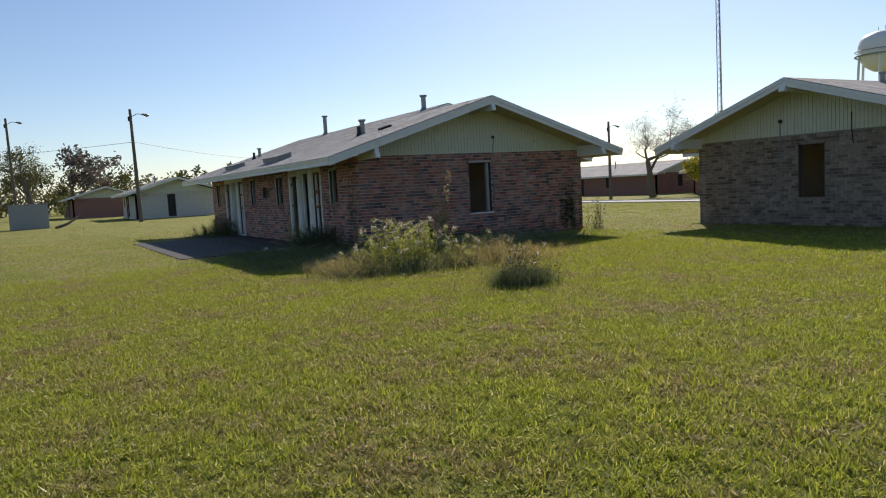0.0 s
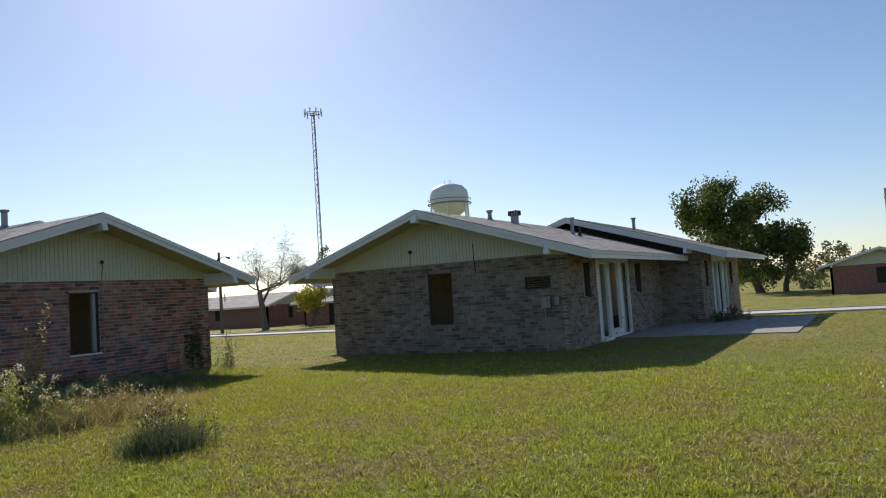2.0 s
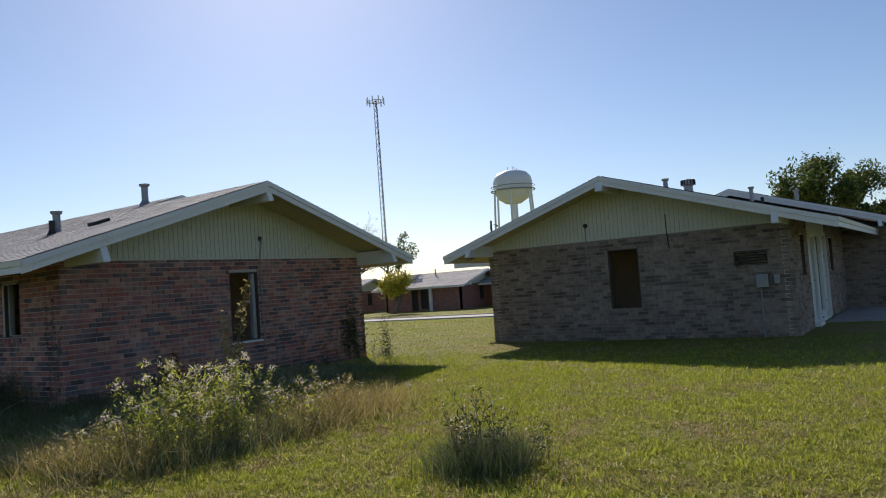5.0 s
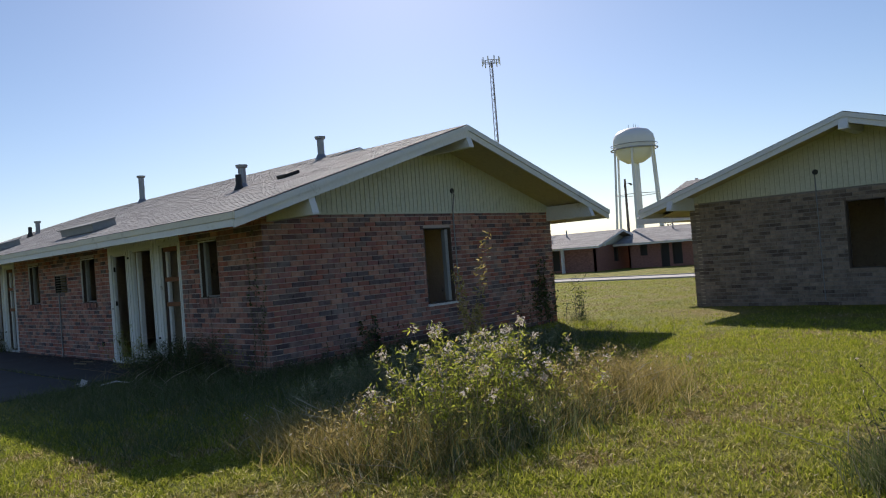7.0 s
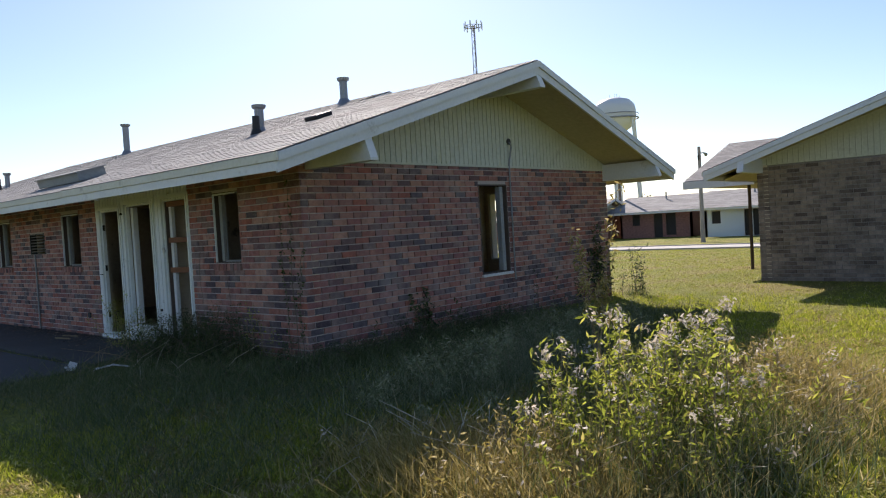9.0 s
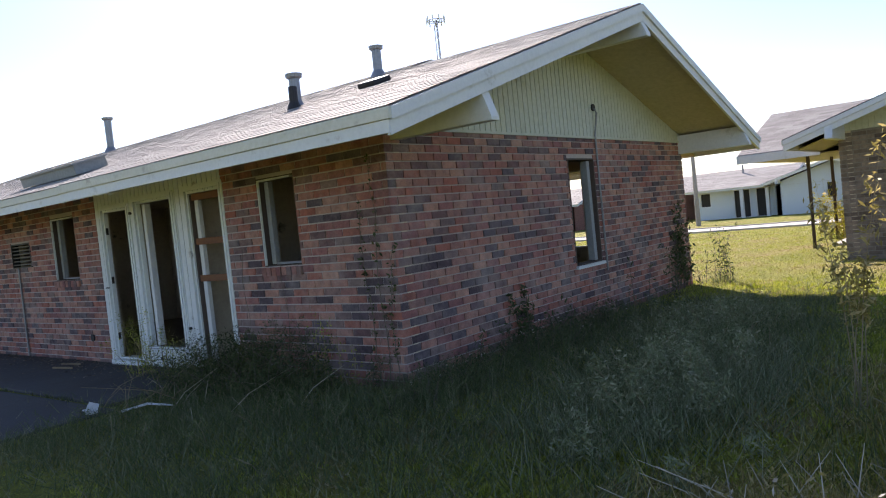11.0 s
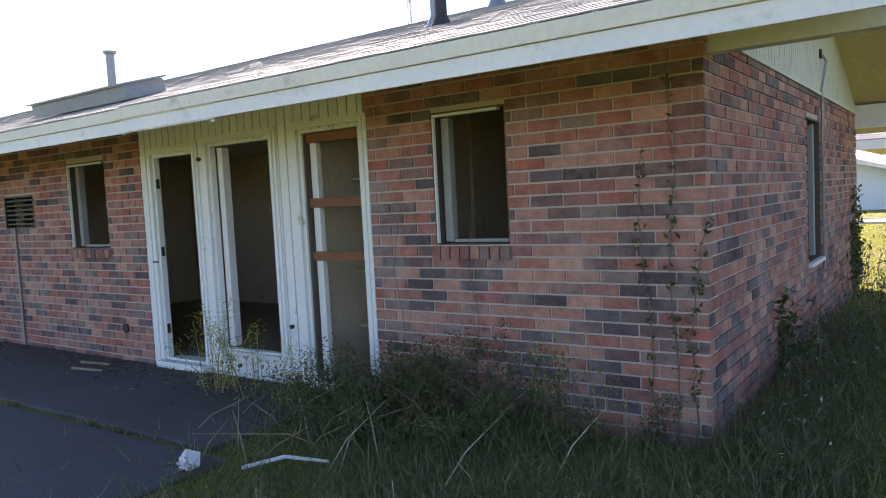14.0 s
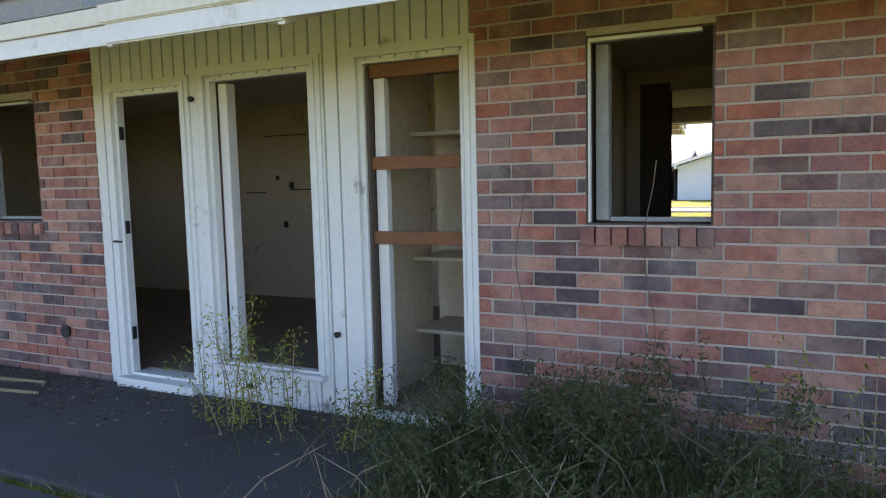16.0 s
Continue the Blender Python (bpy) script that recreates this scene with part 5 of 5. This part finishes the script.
weed_clump("pale_grass_patch", 10.2, 15.3, 37, (1.6, 0.7), 0.4, 50, 6000, (M_STEM, M_PALEGRASS, M_PALEGRASS), "pale feathery grass bent over in the shade", 0.022, 0, 3000, 0.28, "grass", 0.9)


def vine():
    """Two thin creepers that climb the brick near the corner."""
    rng = np.random.default_rng(30)
    t = thing("creeper", pose(7.10, 17.12, 0), "thin dead creeper climbing the brick corner", "vine")
    pts = []
    for y0, top in ((-0.02, 2.2), (0.1, 1.75), (-0.1, 1.3)):
        p, y = [], y0
        for i in range(24):
            y += rng.normal() * 0.012
            p.append(Vector((-0.012 + rng.normal() * 0.003, y, i * top / 23)))
        part("vine_stem", tube(bmesh.new(), p, [0.006 - 0.00015 * i for i in range(24)], 4), M_POLE, t)
        pts += [tuple(q) for q in p[5:]]
    ob = new("leaves", tri_mesh("leaves", leaf_cloud(rng, pts, [0.04] * len(pts), 260, 0.02), 4, M_DARKWEED))
    ob.parent = t
    for y0, top in ((1.35, 1.5), (2.0, 1.4)):
        p = [Vector((-0.015, y0 + 0.03 * math.sin(i * 0.9), i * top / 12)) for i in range(13)]
        part("vine_stem", tube(bmesh.new(), p, [0.003] * 13, 4), M_POLE, t)


vine()


def wall_creeper(x0, x1, top, stems, leaves, seed):
    """Dark creeper flat against the gable wall."""
    rng = np.random.default_rng(seed)
    t = thing("creeper", pose((x0 + x1) / 2, 16.90, 0), "dark leafy creeper climbing the brick gable wall", "vine")
    pts, half = [], (x1 - x0) / 2
    for k in range(stems):
        x, p, z1 = rng.uniform(-half, half), [], top * rng.uniform(0.45, 1.0)
        for i in range(14):
            x = min(max(x + rng.normal() * 0.03, -half), half)
            p.append(Vector((x, -0.012 - 0.01 * rng.random(), i * z1 / 13)))
        part("vine_stem", tube(bmesh.new(), p, [0.006 - 0.0003 * i for i in range(14)], 4), M_POLE, t)
        pts += [tuple(q) for q in p[2:]]
    ob = new("leaves", tri_mesh("leaves", leaf_cloud(rng, pts, [0.07] * len(pts), leaves, 0.035), 4, M_DARKWEED))
    ob.parent = t


wall_creeper(13.45, 14.28, 1.7, 9, 620, 71)
wall_creeper(8.7, 9.2, 0.95, 4, 220, 72)
# scrap on the patio edge
bm = bmesh.new()
fill_box(bm, (-0.06, -0.05, 0), (0.05, 0.04, 0.012), pose(0, 0, 0.02, 25, 10, 20))
fill_box(bm, (-0.05, -0.05, 0), (0.05, 0.04, 0.09), pose(0.02, 0.05, 0.0, 30, -35, 50))
single("plastic_scrap", bm, M_RUBBISH, pose(5.45, 19.45, 0.022), "crumpled white plastic scrap on the ground", "litter")
single("loose_stick", tube(bmesh.new(), [(5.6, 19.15, 0.03), (5.75, 18.95, 0.08), (5.85, 18.7, 0.06)], [0.012, 0.012, 0.008], 5), M_RUBBISH, Matrix(), "pale broken strip of trim on the ground", "litter")
for y, x in ((22.9, 6.6), (23.1, 6.8)):
    single("loose_stick", tube(bmesh.new(), [(x, y, 0.045), (x + 0.05, y - 0.45, 0.05)], [0.014, 0.012], 5), M_STEM, Matrix(), "thin dry stick on the concrete", "litter")


def leaf_litter():
    """Dead leaves and crumbs along the foot of the wall."""
    rng = np.random.default_rng(80)
    n = 1500
    y = rng.uniform(19.7, 26.0, n)
    x = 7.06 - np.abs(rng.normal(size=n)) * 0.33
    keep = x > 5.75
    x, y = x[keep], y[keep]
    n = len(x)
    a = rng.uniform(0, math.tau, n)
    s, w = rng.uniform(0.008, 0.03, n), rng.uniform(0.004, 0.012, n)
    z = 0.047 + rng.uniform(0, 0.006, n)
    d = np.column_stack([np.cos(a) * s, np.sin(a) * s, rng.normal(size=n) * 0.003])
    e = np.column_stack([-np.sin(a) * w, np.cos(a) * w, rng.normal(size=n) * 0.003])
    p = np.column_stack([x, y, z])
    q = np.stack([p - d, p + e, p + d, p - e], 1).reshape(-1, 3)
    tagged(new("leaf_litter", tri_mesh("leaf_litter", q, 4, M_LITTER)), "dead brown leaves and crumbs on the concrete walkway", "litter", kind="stuff")


leaf_litter()


# ---- grass ----
def lawn_mask(x, y):
    house = (x > 7.05) & (x < 14.4) & (y > 16.85) & (y < 33)
    slabs = ((x > 5.72) & (x < 7.2) & (y > 19.6) & (y < 31)) | ((x > 3.25) & (x < 5.66) & (y > 19.35) & (y < 28.9))
    tan = (x > 17.2) & (x < 34) & (y > 6.6) & (y < 15.2)
    slabs2 = (x > 18.6) & (x < 27.2) & (y > 3.0) & (y < 7.95)
    return ~(house | slabs | tan | slabs2)


def lawn(name, box, count, h, w, lean, seed, material, label, edge=0.5):
    rng = np.random.default_rng(seed)
    x, y = rng.uniform(box[0], box[1], count), rng.uniform(box[2], box[3], count)
    keep = lawn_mask(x, y)
    fade = np.minimum(np.minimum(x - box[0], box[1] - x), np.minimum(y - box[2], box[3] - y)) / min(edge, 0.49 * min(box[1] - box[0], box[3] - box[2]))
    keep &= rng.random(count) < np.clip(fade, 0, 1)
    # tufts: fewer blades where the turf is thin
    fine = np.sin(x * 31 + 2.1 * np.sin(y * 11)) * np.sin(y * 27 + 1.9 * np.sin(x * 13))
    keep &= rng.random(count) < np.clip(0.62 + 0.75 * fine, 0.12, 1)
    keep &= rng.random(count) < 0.55 + 0.45 * np.sin(x * 3.1 + 1.3 * np.sin(y * 2.3)) * np.sin(y * 2.7 + 1.1 * np.sin(x * 1.9))
    x, y = x[keep], y[keep]
    n = len(x)
    hh = h * rng.uniform(0.4, 1.2, n)
    q = blades(rng, np.column_stack([x, y]), ground_np(x) - 0.004, hh, w * rng.uniform(0.7, 1.3, n), lean)
    tagged(new(name, tri_mesh(name, q, 3, material)), label, "grass", kind="stuff")


def turf(box, count, seed, material):
    """Mown turf near the path: short kite-shaped blades lying every way."""
    rng = np.random.default_rng(seed)
    x, y = rng.uniform(box[0], box[1], count), rng.uniform(box[2], box[3], count)
    d = np.abs(x * 0.98 - y * 0.2)
    keep = lawn_mask(x, y) & (rng.random(count) < np.exp(-np.maximum(d - 2.5, 0) / 6.0))
    fade = np.minimum(np.minimum(x - box[0], box[1] - x), np.minimum(y - box[2], box[3] - y)) / 2.0
    keep &= rng.random(count) < np.clip(fade, 0, 1)
    fine = np.sin(x * 17 + 2.1 * np.sin(y * 7.3)) * np.sin(y * 15 + 1.9 * np.sin(x * 8.1))
    keep &= rng.random(count) < np.clip(0.66 + 0.5 * fine, 0.25, 1)
    x, y, fine = x[keep], y[keep], fine[keep]
    n = len(x)
    a, tilt = rng.uniform(0, math.tau, n), np.radians(rng.uniform(5, 65, n))
    l, w = rng.uniform(0.02, 0.052, n) * (1 + 0.35 * fine), rng.uniform(0.0028, 0.0065, n)
    along = np.column_stack([np.cos(a) * np.cos(tilt), np.sin(a) * np.cos(tilt), np.sin(tilt)]) * l[:, None]
    b = rng.uniform(0, math.tau, n)
    side = np.column_stack([-np.sin(a) * np.cos(b), np.cos(a) * np.cos(b), np.abs(np.sin(b))]) * w[:, None]
    p = np.column_stack([x, y, ground_np(x) + rng.uniform(-0.004, 0.014, n) * (1 + fine)])
    q = np.stack([p, p + along * 0.5 + side, p + along, p + along * 0.5 - side], 1).reshape(-1, 3)
    tagged(new("lawn_grass", tri_mesh("lawn_grass", q, 4, material)), "short mown green and yellowish grass", "grass", kind="stuff")


turf((-4, 13, -1.3, 17), 1700000, 40, M_GRASS)


def tufts(seed, centres, per, box, h, w):
    """Coarse bright grass tufts that stand out of the mown turf."""
    rng = np.random.default_rng(seed)
    cx, cy = rng.uniform(box[0], box[1], centres), rng.uniform(box[2], box[3], centres)
    f = np.sin(cx * 1.3 + np.sin(cy)) * np.sin(cy * 1.1 + 1.7 * np.sin(cx * 0.7))
    fade = np.minimum(np.minimum(cx - box[0], box[1] - cx), np.minimum(cy - box[2], box[3] - cy)) / 2.5
    keep = lawn_mask(cx, cy) & (rng.random(centres) < (0.6 + 0.3 * f) * np.clip(fade, 0, 1))
    cx, cy = np.repeat(cx[keep], per), np.repeat(cy[keep], per)
    n = len(cx)
    x, y = cx + rng.normal(size=n) * 0.05, cy + rng.normal(size=n) * 0.05
    q = blades(rng, np.column_stack([x, y]), ground_np(x) - 0.004, h * rng.uniform(0.5, 1.2, n), w * rng.uniform(0.7, 1.3, n), 1.2)
    tagged(new("grass_tufts", tri_mesh("grass_tufts", q, 3, M_TUFT)), "bright coarse grass tufts in the lawn", "grass", kind="stuff")


tufts(50, 30000, 16, (-4, 15, -1.5, 18), 0.055, 0.013)
tufts(51, 20000, 9, (-10, 36, -5, 36), 0.035, 0.016)
lawn("lawn_grass", (-10, 36, -4, 38), 700000, 0.04, 0.016, 1.5, 41, M_GRASS, "mown grass further out", 8)
lawn("lawn_grass", (-30, 62, -22, 74), 300000, 0.03, 0.035, 1.6, 45, M_GRASS, "far mown grass", 16)
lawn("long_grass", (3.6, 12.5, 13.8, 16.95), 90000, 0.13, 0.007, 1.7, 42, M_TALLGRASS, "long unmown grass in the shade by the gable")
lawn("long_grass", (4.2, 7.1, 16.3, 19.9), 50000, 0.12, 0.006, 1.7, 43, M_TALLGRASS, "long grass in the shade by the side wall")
lawn("joint_grass", (5.60, 5.78, 20.0, 29.0), 5000, 0.09, 0.007, 1.0, 44, M_TALLGRASS, "weeds growing in the patio joint")
